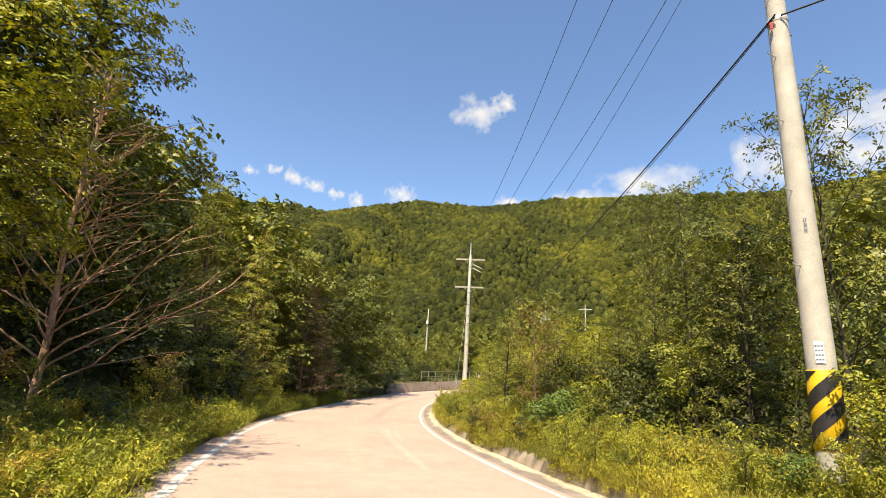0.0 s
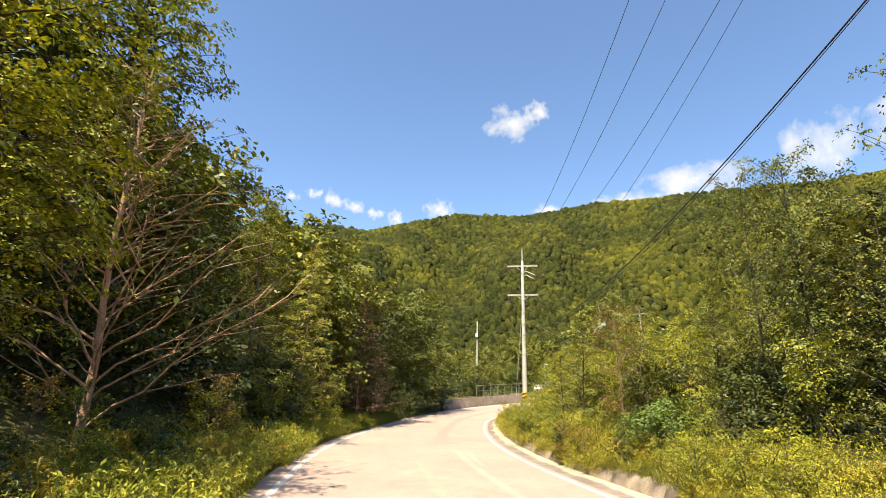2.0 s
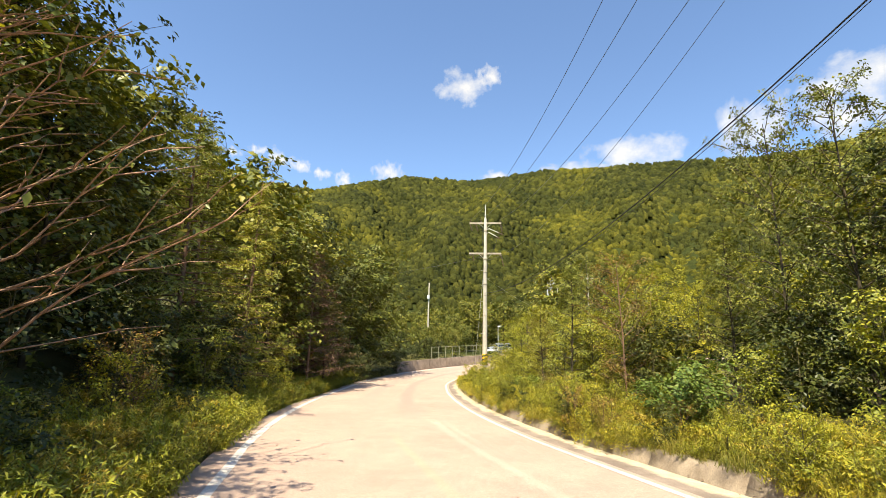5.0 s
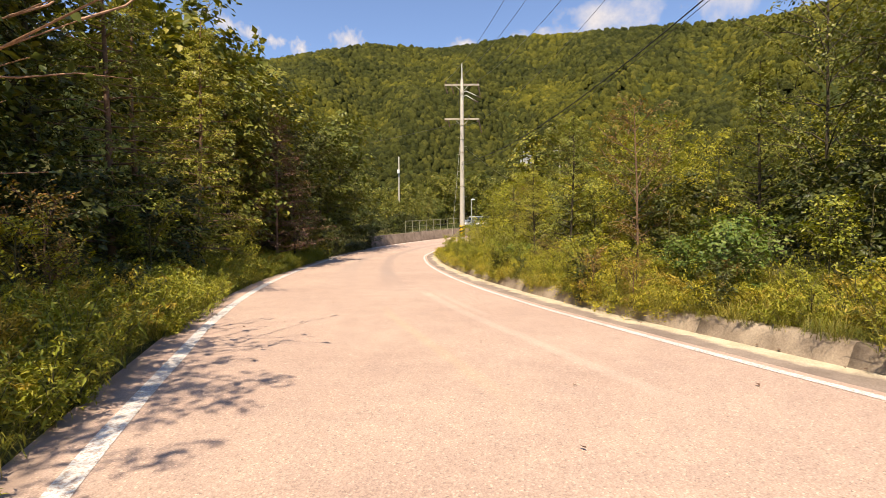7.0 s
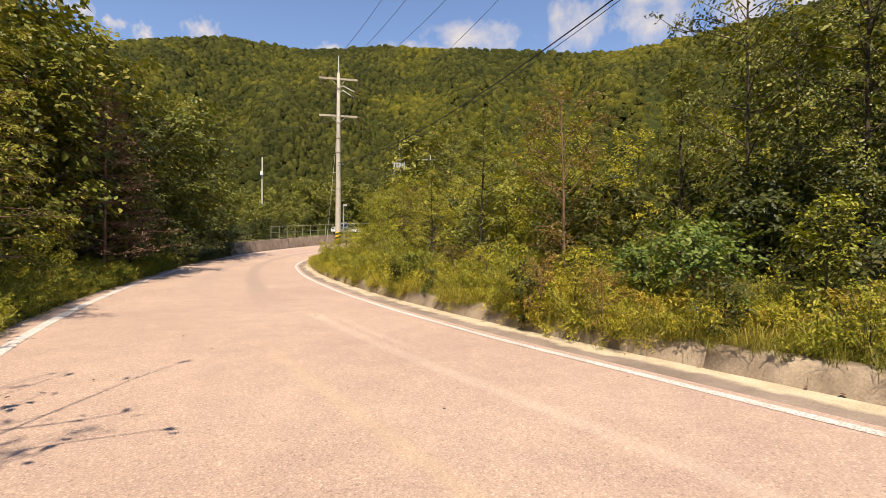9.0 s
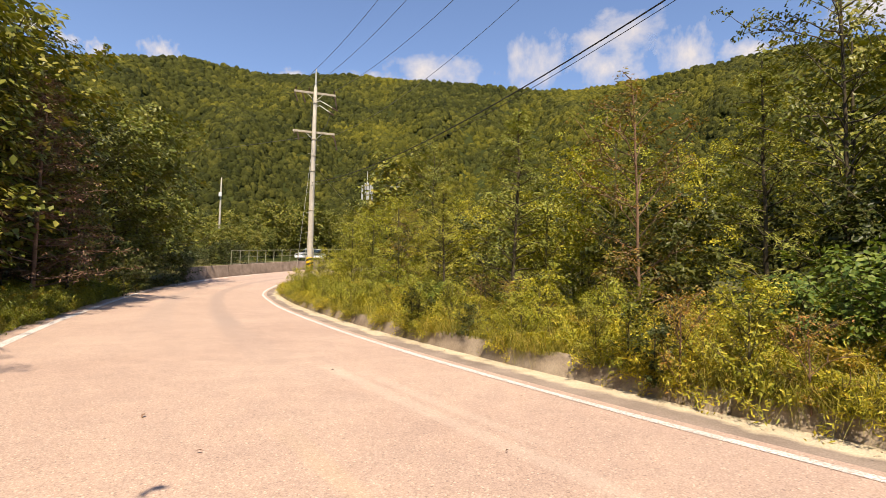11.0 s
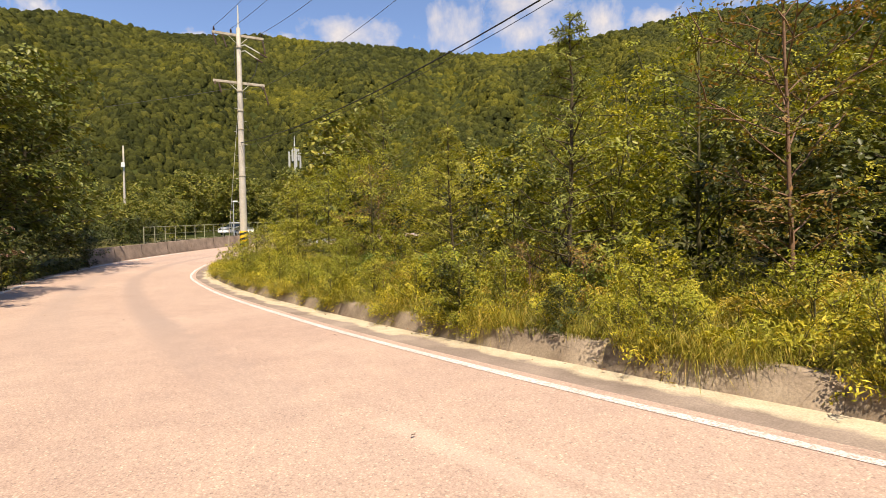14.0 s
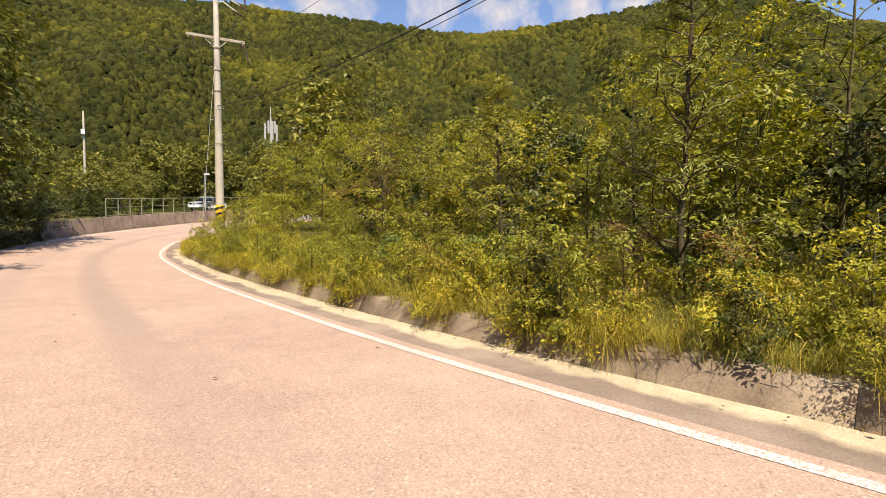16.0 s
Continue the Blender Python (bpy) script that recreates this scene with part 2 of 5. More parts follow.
def _road(n, link, p, nt):
    big = noise_tex(n, link, 0.35, 4)
    mid = noise_tex(n, link, 2.5, 4)
    tc = n.new("ShaderNodeTexCoord")
    vo = n.new("ShaderNodeTexVoronoi")
    vo.inputs["Scale"].default_value = 78
    link(tc.outputs["Object"], vo.inputs["Vector"])
    fine = noise_tex(n, link, 120, 2, 0.7)
    c = ramp(n, link, big.outputs[0], [(0.3, (0.408, 0.287, 0.226)), (0.7, (0.478, 0.345, 0.27))]).outputs[0]
    m = ramp(n, link, mid.outputs[0], [(0.35, (0.93, 0.93, 0.94)), (0.65, (1.05, 1.04, 1.03))]).outputs[0]
    c = mix(n, link, "MULTIPLY", 1.0, c, m)
    st = ramp(n, link, vo.outputs["Color"], [(0.0, (0.55, 0.54, 0.54)), (0.2, (0.92, 0.92, 0.92)), (0.75, (1.06, 1.06, 1.05)), (1.0, (1.6, 1.56, 1.5))]).outputs[0]
    c = mix(n, link, "MULTIPLY", 1.0, c, st)
    gaps = ramp(n, link, vo.outputs["Distance"], [(0.35, (1, 1, 1)), (0.75, (0.55, 0.52, 0.5))]).outputs[0]
    c = mix(n, link, "MULTIPLY", 0.45, c, gaps)
    uv = n.new("ShaderNodeUVMap")
    uv.uv_map = "along"
    sp = n.new("ShaderNodeSeparateXYZ")
    link(uv.outputs[0], sp.inputs[0])

    def band(centre, width, y0, y1, fade, colour, much, c):
        def calc(op, a, b=0.0):
            k = n.new("ShaderNodeMath")
            k.operation = op
            for sock, v in zip(k.inputs, (a, b)):
                if isinstance(v, (int, float)):
                    sock.default_value = v
                else:
                    link(v, sock)
            return k.outputs[0]
        wob = calc("MULTIPLY", calc("SUBTRACT", mid.outputs[0], 0.5), width * 0.9)
        across = calc("SUBTRACT", 1.0, calc("DIVIDE", calc("ABSOLUTE", calc("ADD", calc("SUBTRACT", sp.outputs[0], centre), wob)), width))
        a0 = calc("DIVIDE", calc("SUBTRACT", sp.outputs[1], y0), fade)
        a1 = calc("DIVIDE", calc("SUBTRACT", y1, sp.outputs[1]), fade)
        f = calc("MINIMUM", calc("MULTIPLY", across, 1.6), calc("MINIMUM", a0, a1))
        f = calc("MULTIPLY", calc("MAXIMUM", calc("MINIMUM", f, 1.0), 0.0), much)
        f = calc("MULTIPLY", f, calc("ADD", 0.45, big.outputs[0]))
        return mix(n, link, "MIX", f, c, colour)

    c = band(0.62, 0.36, 18.0, 75.0, 9.0, (0.27, 0.205, 0.175), 0.55, c)
    c = band(-0.95, 0.45, 22.0, 75.0, 10.0, (0.30, 0.23, 0.195), 0.4, c)
    c = band(1.10, 0.13, 11.0, 19.7, 0.5, (0.56, 0.46, 0.37), 0.24, c)
    c = band(1.36, 0.10, 15.5, 19.0, 0.6, (0.56, 0.46, 0.37), 0.18, c)
    c = band(-0.15, 0.11, 11.0, 17.5, 1.5, (0.50, 0.37, 0.22), 0.24, c)
    c = band(-3.25, 0.16, -30.0, 90.0, 2.0, (0.27, 0.19, 0.145), 0.8, c)
    link(c, p.inputs["Base Color"])
    p.inputs["Roughness"].default_value = 0.9
    h = mix(n, link, "ADD", 0.5, fine.outputs[0], vo.outputs["Distance"])
    bump(n, link, h, 0.5, 0.006, p)


ROAD = mat("pinkish_road_surface", _road)


# ---- mesh helpers ----
def raw_mesh(name, verts, faces, mats, slots=None, smooth=False):
    """verts (n, 3), faces (m, k) arrays."""
    verts, faces = np.asarray(verts, np.float32), np.asarray(faces, np.int32)
    me = bpy.data.meshes.new(name)
    me.vertices.add(len(verts))
    me.vertices.foreach_set("co", verts.ravel())
    me.loops.add(faces.size)
    me.loops.foreach_set("vertex_index", faces.ravel())
    me.polygons.add(len(faces))
    me.polygons.foreach_set("loop_start", np.arange(0, faces.size, faces.shape[1], dtype=np.int32))
    for m in mats if isinstance(mats, (list, tuple)) else [mats]:
        me.materials.append(m)
    if slots is not None:
        me.polygons.foreach_set("material_index", np.asarray(slots, np.int32))
    if smooth:
        me.polygons.foreach_set("use_smooth", np.ones(len(faces), bool))
    me.update(calc_edges=True)
    me.validate()
    return me


def raw(name, verts, faces, mats, parent=None, smooth=False, slots=None):
    ob = new(name, raw_mesh(name, verts, faces, mats, slots, smooth))
    ob.parent = parent
    return ob


def part(name, bm, material, parent=None, label="", smooth=False):
    me = bpy.data.meshes.new(name)
    bmesh.ops.recalc_face_normals(bm, faces=bm.faces)
    bm.to_mesh(me)
    bm.free()
    me.materials.append(material)
    if smooth:
        me.polygons.foreach_set("use_smooth", np.ones(len(me.polygons), bool))
    ob = new(name, me)
    ob.parent = parent
    if label:
        ob["label"] = label
    return ob


def box_bm(cx, cy, cz, sx, sy, sz, bevel=0.0, bm=None, m=None):
    """A bevelled box into bm (made if there is none)."""
    own = bmesh.new()
    bmesh.ops.create_cube(own, size=1.0, matrix=Matrix.Translation((cx, cy, cz)) @ Matrix.Diagonal((sx, sy, sz, 1)))
    if bevel:
        bmesh.ops.bevel(own, geom=own.edges[:], offset=bevel, segments=2, affect="EDGES")
    if m is not None:
        bmesh.ops.transform(own, matrix=m, verts=own.verts)
    if bm is None:
        return own
    tmp = bpy.data.meshes.new("tmp")
    own.to_mesh(tmp)
    own.free()
    bm.from_mesh(tmp)
    bpy.data.meshes.remove(tmp)
    return bm


def tubes(paths, sides=6):
    """Tapered tubes; each path is (points (n, 3), radii (n,)). Returns verts, faces."""
    V, F, base = [], [], 0
    ang = np.linspace(0, 2 * np.pi, sides, endpoint=False)
    for pts, rad in paths:
        pts, rad = np.asarray(pts, float), np.asarray(rad, float)
        n = len(pts)
        tan = np.gradient(pts, axis=0)
        tan /= np.linalg.norm(tan, axis=1)[:, None] + 1e-9
        ref = np.where(np.abs(tan[:, 2:3]) > 0.9, [[1.0, 0, 0]], [[0, 0, 1.0]])
        a = np.cross(tan, ref)
        a /= np.linalg.norm(a, axis=1)[:, None] + 1e-9
        b = np.cross(tan, a)
        ring = pts[:, None] + rad[:, None, None] * (np.cos(ang)[None, :, None] * a[:, None] + np.sin(ang)[None, :, None] * b[:, None])
        V.append(ring.reshape(-1, 3))
        i = np.arange(n - 1)[:, None] * sides
        j = np.arange(sides)[None]
        k = (j + 1) % sides
        F.append((base + np.stack([i + j, i + k, i + sides + k, i + sides + j], -1)).reshape(-1, 4))
        base += n * sides
    return np.concatenate(V), np.concatenate(F)


# ---- the lie of the land ----
CENTRE = np.array([(13.0, -40), (9.2, -25), (4.7, -10), (1.75, 0), (0.45, 5), (-0.45, 8.7), (-1.0, 11), (-1.55, 14), (-1.95, 16.5), (-2.3, 20), (-2.5, 24), (-2.5, 30),
                   (-2.25, 36), (-1.8, 41), (-0.7, 46), (0.95, 50.8), (4.0, 56), (8.5, 61.5), (14, 66.5), (21, 71.5), (30, 76), (45, 80)])
HALF, SHOULDER, GUT, INSET = 2.93, 0.42, 0.50, 0.30


def smooth_line(pts, step=0.5):
    """Catmull-Rom through the points, at even steps."""
    p = np.vstack([2 * pts[0] - pts[1], pts, 2 * pts[-1] - pts[-2]])
    out = []
    for i in range(1, len(p) - 2):
        n = max(2, int(np.linalg.norm(p[i + 1] - p[i]) / step))
        t = np.linspace(0, 1, n, endpoint=False)[:, None]
        out.append(0.5 * (2 * p[i] + (p[i + 1] - p[i - 1]) * t + (2 * p[i - 1] - 5 * p[i] + 4 * p[i + 1] - p[i + 2]) * t * t + (3 * p[i] - p[i - 1] - 3 * p[i + 1] + p[i + 2]) * t ** 3))
    return np.vstack(out + [pts[-1:]])


AXIS = smooth_line(CENTRE)
_tan = np.gradient(AXIS, axis=0)
_tan /= np.linalg.norm(_tan, axis=1)[:, None]
SIDE = np.stack([_tan[:, 1], -_tan[:, 0]], 1)             # to the right of the road
_run = np.r_[0, np.cumsum(np.linalg.norm(np.diff(AXIS, axis=0), axis=1))]


def road_z(y):
    d = np.maximum(0, np.asarray(y, float) - 30)
    return np.where(d < 50, 0.00125 * d * d, 0.00125 * 2500 + 0.03 * (d - 50))


def lateral(x, y):
    """Signed distance from the road's axis (right is positive) of arrays of points."""
    x, y = np.asarray(x, float), np.asarray(y, float)
    shape = x.shape
    q = np.stack([x.ravel(), y.ravel()], 1)
    out = np.empty(len(q))
    for s in range(0, len(q), 20000):
        d = q[s:s + 20000, None] - AXIS[None, ::2]
        k = np.argmin((d ** 2).sum(2), 1)
        out[s:s + 20000] = (d[np.arange(len(k)), k] * SIDE[::2][k]).sum(1)
        far = np.sqrt((d[np.arange(len(k)), k] ** 2).sum(1))
        out[s:s + 20000] = np.where(np.abs(out[s:s + 20000]) < 0.7 * far, np.sign(out[s:s + 20000] + 1e-6) * far, out[s:s + 20000])
    return out.reshape(shape)


RIDGE_AZ = [-180, -120, -70, -40, -20, -16.9, -11.6, -8, -5, -1.3, 2, 4.3, 6.5, 8, 11, 15.6, 23.5, 30, 33, 38, 42, 46.3, 50.5, 56, 62.8, 67.5, 70.7, 73.3, 75.5, 85, 110, 140, 180]
RIDGE_EL = [6, 8, 15, 17, 18.2, 18.6, 18.4, 19.3, 20.0, 20.75, 20.6, 20.5, 20.35, 20.5, 20.9, 21.45, 21.3, 21.05, 20.75, 20.2, 19.95, 20.4, 20.75, 21.15, 21.4, 20.8, 19.95, 18.7, 17.0, 14, 9, 6, 6]


def wave(x, y, seed=0.0):
    """Smooth cheap relief, about -1 to 1."""
    return (np.sin(x * 0.9 + 1.7 * np.sin(y * 0.53 + seed)) + np.sin(y * 1.1 + 1.3 * np.sin(x * 0.71 + seed * 2)) + np.sin((x + y) * 0.47 + seed * 3)) / 3


def land_z(x, y):
    """Height of the ground."""
    x, y = np.asarray(x, float), np.asarray(y, float)
    u = lateral(x, y)
    r = np.hypot(x, y - 15)
    az = np.degrees(np.arctan2(x, y - 15))
    base = road_z(np.clip(y, -60, 110))
    left = np.maximum(0, -u - HALF - SHOULDER)
    right = np.maximum(0, u - HALF - GUT - 0.28)
    near = np.clip(1 - (y - 44) / 8, 0, 1)
    bank = 0.10 * np.minimum(left, 2.2) + near * 0.42 * np.clip(left - 2.2, 0, 16)
    z = base + bank + np.where(right > 0, 0.21 + 0.035 * np.minimum(right, 12) + 0.10 * np.clip(right - 1.0, 0, 2.5), 0)
    z += 0.05 * wave(x * 2.2, y * 2.2) * np.clip((np.maximum(left, right) - 0.2) / 1.5, 0, 1)
    on_road = (u > -HALF - SHOULDER - 0.05) & (u < HALF + GUT + 0.30)
    z = np.where(on_road, base - 0.12, z)
    ridge = np.interp(az, RIDGE_AZ, RIDGE_EL)
    toe = np.interp(az, [-180, -60, -15, 0, 30, 60, 90, 180], [120, 120, 165, 190, 195, 185, 170, 120])
    top = 470.0 + 30 * np.sin(np.radians(az) * 5)
    t = np.clip((r - toe) / (top - toe), 0, 1)
    crest = top * np.tan(np.radians(ridge)) - 3.0
    spur = np.sin(np.radians(az) * 21 + 1.6 * np.sin(r / 90)) * 13 * np.sin(np.pi * t) + np.sin(np.radians(az) * 47 + r / 60) * 5 * np.sin(np.pi * t)
    hill = crest * (0.92 * t + 0.08 * t * t) + spur
    hill = np.where(r > top, crest - (r - top) * 0.25, hill)
    return np.maximum(z + np.clip(hill, 0, None), -30)


def plant_z(x, y):
    """Where a plant stands: on the ground, or on the top of the low wall."""
    u = lateral(x, y)
    return np.where((u > HALF + GUT - 0.2) & (u < HALF + GUT + 0.5), np.maximum(land_z(x, y), road_z(y) + 0.22), land_z(x, y))


def axis_steps(lo, hi, near_lo, near_hi, fine, coarse):
    a = list(np.arange(near_lo, near_hi, fine))
    step, v = fine, near_hi
    while v < hi:
        a.append(v)
        step = min(coarse, step * 1.12)
        v += step
    step, v = fine, near_lo
    while v > lo:
        step = min(coarse, step * 1.12)
        v -= step
        a.append(v)
    return np.array(sorted(a))


gx, gy = axis_steps(-1500, 1500, -13, 13, 0.4, 40), axis_steps(-1200, 1700, -4, 62, 0.5, 40)
GX, GY = np.meshgrid(gx, gy)
GZ = land_z(GX, GY)
_i = np.arange(len(gy) - 1)[:, None] * len(gx) + np.arange(len(gx) - 1)[None]
ground = raw("ground", np.stack([GX, GY, GZ], -1).reshape(-1, 3), np.stack([_i, _i + 1, _i + 1 + len(gx), _i + len(gx)], -1).reshape(-1, 4), [SOIL, UNDERGROWTH], smooth=True, slots=np.where(np.hypot(GX, GY - 15)[:-1, :-1].ravel() > 58, 1, 0))
tagged(ground, "brown earth and hillside under the roadside vegetation", "ground", kind="structure")


def ribbon(name, u0, u1, lift, material, s0=0.0, s1=1e9, steps=2, parent=None, wobble=0.0, seed=0, thick=0.0):
    """A strip along the road between two offsets from its axis."""
    keep = np.where((_run >= s0) & (_run <= s1))[0]
    rng = np.random.RandomState(seed)
    us = np.linspace(0, 1, steps)
    a = np.full(len(keep), u0) + wobble * np.interp(keep, keep[::3], rng.normal(0, 1, len(keep[::3])))
    b = np.full(len(keep), u1) + wobble * np.interp(keep, keep[::3], rng.normal(0, 1, len(keep[::3])))
    off = a[:, None] * (1 - us) + b[:, None] * us
    P = AXIS[keep][:, None] + SIDE[keep][:, None] * off[..., None]
    Z = road_z(P[..., 1]) + lift
    V = np.concatenate([P, Z[..., None]], -1).reshape(-1, 3)
    i = np.arange(len(keep) - 1)[:, None] * steps + np.arange(steps - 1)[None]
    F = np.stack([i, i + 1, i + 1 + steps, i + steps], -1).reshape(-1, 4)
    ob = raw(name, V, F, material, parent, smooth=True)
    uv = ob.data.uv_layers.new(name="along")
    flat = np.stack([off.ravel(), np.repeat(AXIS[keep][:, 1], steps)], 1)[F.ravel()]
    uv.data.foreach_set("uv", flat.astype(np.float32).ravel())
    return ob


def run_at(y):
    return float(np.interp(y, AXIS[:, 1], _run))


road = tagged(ribbon("road", -HALF - SHOULDER, HALF - 0.12, 0.0, ROAD, steps=9), "pinkish sunlit worn road surface curving to the right", "road", kind="structure")
line_l = tagged(ribbon("edge_line", -HALF - 0.075, -HALF + 0.075, 0.004, LINE_PAINT, s1=run_at(58), wobble=0.006), "worn white painted line along the road's edge", "road marking", "edge lines", kind="structure")
line_r = tagged(ribbon("edge_line", HALF - INSET - 0.053, HALF - INSET + 0.053, 0.004, LINE_PAINT, s1=run_at(60), wobble=0.006, seed=3), "worn white painted line along the gutter", "road marking", "edge lines", kind="structure")
gutter = tagged(ribbon("gutter", HALF - 0.12, HALF + GUT + 0.14, -0.012, GUTTER, steps=4), "stained concrete gutter strip with pale washed sand", "gutter", kind="structure")


# ---- low retaining wall along the gutter, in cast lengths ----
def kerb_length(s0, s1, seed):
    """One cast length of the low wall: sloping face, rounded lip, chipped top."""
    keep = np.linspace(s0 + 0.003, s1 - 0.003, 7)
    rng = np.random.RandomState(seed)
    V = []
    prof = [(0.0, -0.05), (0.085, 0.11), (0.125, 0.20), (0.16, 0.225), (0.32, 0.23), (0.34, -0.05)]
    for s in keep:
        p = np.array([np.interp(s, _run, AXIS[:, 0]), np.interp(s, _run, AXIS[:, 1])])
        q = np.array([np.interp(s, _run, SIDE[:, 0]), np.interp(s, _run, SIDE[:, 1])])
        chip = rng.normal(0, 0.008, 6)
        for (u, h), c in zip(prof, chip):
            w = p + q * (HALF + GUT + u + 0.6 * c)
            V.append((*w, float(road_z(w[1])) + h * 1.02 + (c if h > 0.15 else 0)))
    n = len(prof)
    F = [(i * n + j, i * n + j + 1, (i + 1) * n + j + 1, (i + 1) * n + j) for i in range(6) for j in range(n - 1)]
    F += [(0, 5, 4, 1), (1, 4, 3, 2), (36, 37, 40, 41), (37, 38, 39, 40)]
    return V, F


low_wall = tagged(new("low_wall"), "low grey cast concrete retaining wall, chipped and overgrown", "retaining wall", kind="structure")
_s, _n = run_at(-6), 0
while _s < run_at(64):
    v, f = kerb_length(_s, _s + 2.0, _n)
    raw("wall_length", v, f, CONCRETE, low_wall)
    _s += 2.0
    _n += 1


# ---- plants ----
def rot_rand(rng, n, tilt):
    """n rotation matrices: any heading, tilt about a level axis."""
    a, b = rng.uniform(0, 2 * np.pi, n), rng.normal(0, tilt, n)
    ca, sa, cb, sb = np.cos(a), np.sin(a), np.cos(b), np.sin(b)
    z = np.zeros(n)
    Rz = np.stack([np.stack([ca, -sa, z], -1), np.stack([sa, ca, z], -1), np.stack([z, z, z + 1], -1)], 1)
    Rx = np.stack([np.stack([z + 1, z, z], -1), np.stack([z, cb, -sb], -1), np.stack([z, sb, cb], -1)], 1)
    return Rz @ Rx


def leaves(rng, centres, per, spread, length, width, tilt=0.5, flat=0.5, droop=0.25):
    """Folded pointed leaves in flat sprays round the centres, tipping outwards. Two triangles each."""
    n = len(centres) * per
    c = np.repeat(np.asarray(centres, float), per, 0)
    lean = np.repeat(rng.normal(0, 0.25, (len(centres), 2)), per, 0)
    off = rng.normal(0, 1, (n, 3)) * np.array([spread, spread, spread * flat])
    off[:, 2] += (off[:, :2] * lean).sum(1) - 0.35 * np.hypot(off[:, 0], off[:, 1])
    a = np.arctan2(off[:, 1], off[:, 0]) - np.pi / 2 + rng.normal(0, 0.8, n)
    c = c + off
    s = rng.uniform(0.6, 1.25, n)
    fold = 0.18
    proto = np.array([(0, -0.5 * length, 0), (width / 2, -0.08 * length, fold * width), (0, 0.5 * length, -0.08 * length), (-width / 2, -0.08 * length, fold * width)])
    b, g = rng.normal(-droop, tilt, n), rng.normal(0, tilt * 0.8, n)
    ca, sa, cb, sb, cg, sg, z = np.cos(a), np.sin(a), np.cos(b), np.sin(b), np.cos(g), np.sin(g), np.zeros(n)
    Rz = np.stack([np.stack([ca, -sa, z], -1), np.stack([sa, ca, z], -1), np.stack([z, z, z + 1], -1)], 1)
    Rx = np.stack([np.stack([z + 1, z, z], -1), np.stack([z, cb, -sb], -1), np.stack([z, sb, cb], -1)], 1)
    Ry = np.stack([np.stack([cg, z, sg], -1), np.stack([z, z + 1, z], -1), np.stack([-sg, z, cg], -1)], 1)
    V = np.einsum("nij,kj->nki", Rz @ Rx @ Ry, proto) * s[:, None, None] + c[:, None]
    base = np.arange(n)[:, None] * 4
    return V.reshape(-1, 3), np.concatenate([base + [0, 1, 2], base + [0, 2, 3]], 1).reshape(-1, 3)


def sprays(rng, centres, outward, per, radius, length, width, jitter=0.28, out=0.55, droop=0.35, thick=0.10):
    """Leaves laid side by side in flat drooping sprays that face up and outwards. Two triangles a leaf."""
    m = len(centres)
    n = m * per
    N = np.array([0, 0, 1.0]) + out * np.asarray(outward, float) + rng.normal(0, 0.30, (m, 3))
    N /= np.linalg.norm(N, axis=1)[:, None]
    A = np.cross(N, rng.normal(0, 1, (m, 3)))
    A /= np.linalg.norm(A, axis=1)[:, None] + 1e-9
    B = np.cross(N, A)
    rep_ = lambda q: np.repeat(q, per, 0)
    N, A, B, C = rep_(N), rep_(A), rep_(B), rep_(np.asarray(centres, float))
    size = rep_(rng.uniform(0.65, 1.25, (m, 1)))
    a = rng.uniform(0, 2 * np.pi, (n, 1))
    r = radius * size * np.sqrt(rng.uniform(0.02, 1, (n, 1)))
    ray = np.cos(a) * A + np.sin(a) * B
    C = C + ray * r + N * rng.normal(0, thick * radius, (n, 1))
    C[:, 2] -= droop * r[:, 0] ** 2 / radius
    d = ray + rng.normal(0, 0.45, (n, 3)) + np.array([0, 0, -0.25])
    u = N + rng.normal(0, jitter, (n, 3))
    u /= np.linalg.norm(u, axis=1)[:, None]
    w = np.cross(d, u)
    w /= np.linalg.norm(w, axis=1)[:, None] + 1e-9
    d = np.cross(u, w)
    k = rng.uniform(0.7, 1.2, (n, 1))
    L, W = length * k, width * k
    V = np.stack([C - 0.5 * L * d, C + 0.5 * W * w - 0.08 * L * d + 0.16 * W * u, C + 0.5 * L * d - 0.07 * L * u, C - 0.5 * W * w - 0.08 * L * d + 0.16 * W * u], 1)
    base = np.arange(n)[:, None] * 4
    return V.reshape(-1, 3), np.concatenate([base + [0, 1, 2], base + [0, 2, 3]], 1).reshape(-1, 3)


def limb(rng, start, heading, length, rise, droop=0.0, n=5, wander=0.12):
    """A bending limb: points from start, outwards."""
    t = np.linspace(0, 1, n)[:, None]
    d = np.array([math.cos(heading) * math.cos(rise), math.sin(heading) * math.cos(rise), math.sin(rise)])
    w = np.cumsum(rng.normal(0, wander * length / n, (n, 3)), 0)
    w -= w[0]
    return np.asarray(start) + d * length * t + w + np.array([0, 0, -droop * length]) * t ** 2


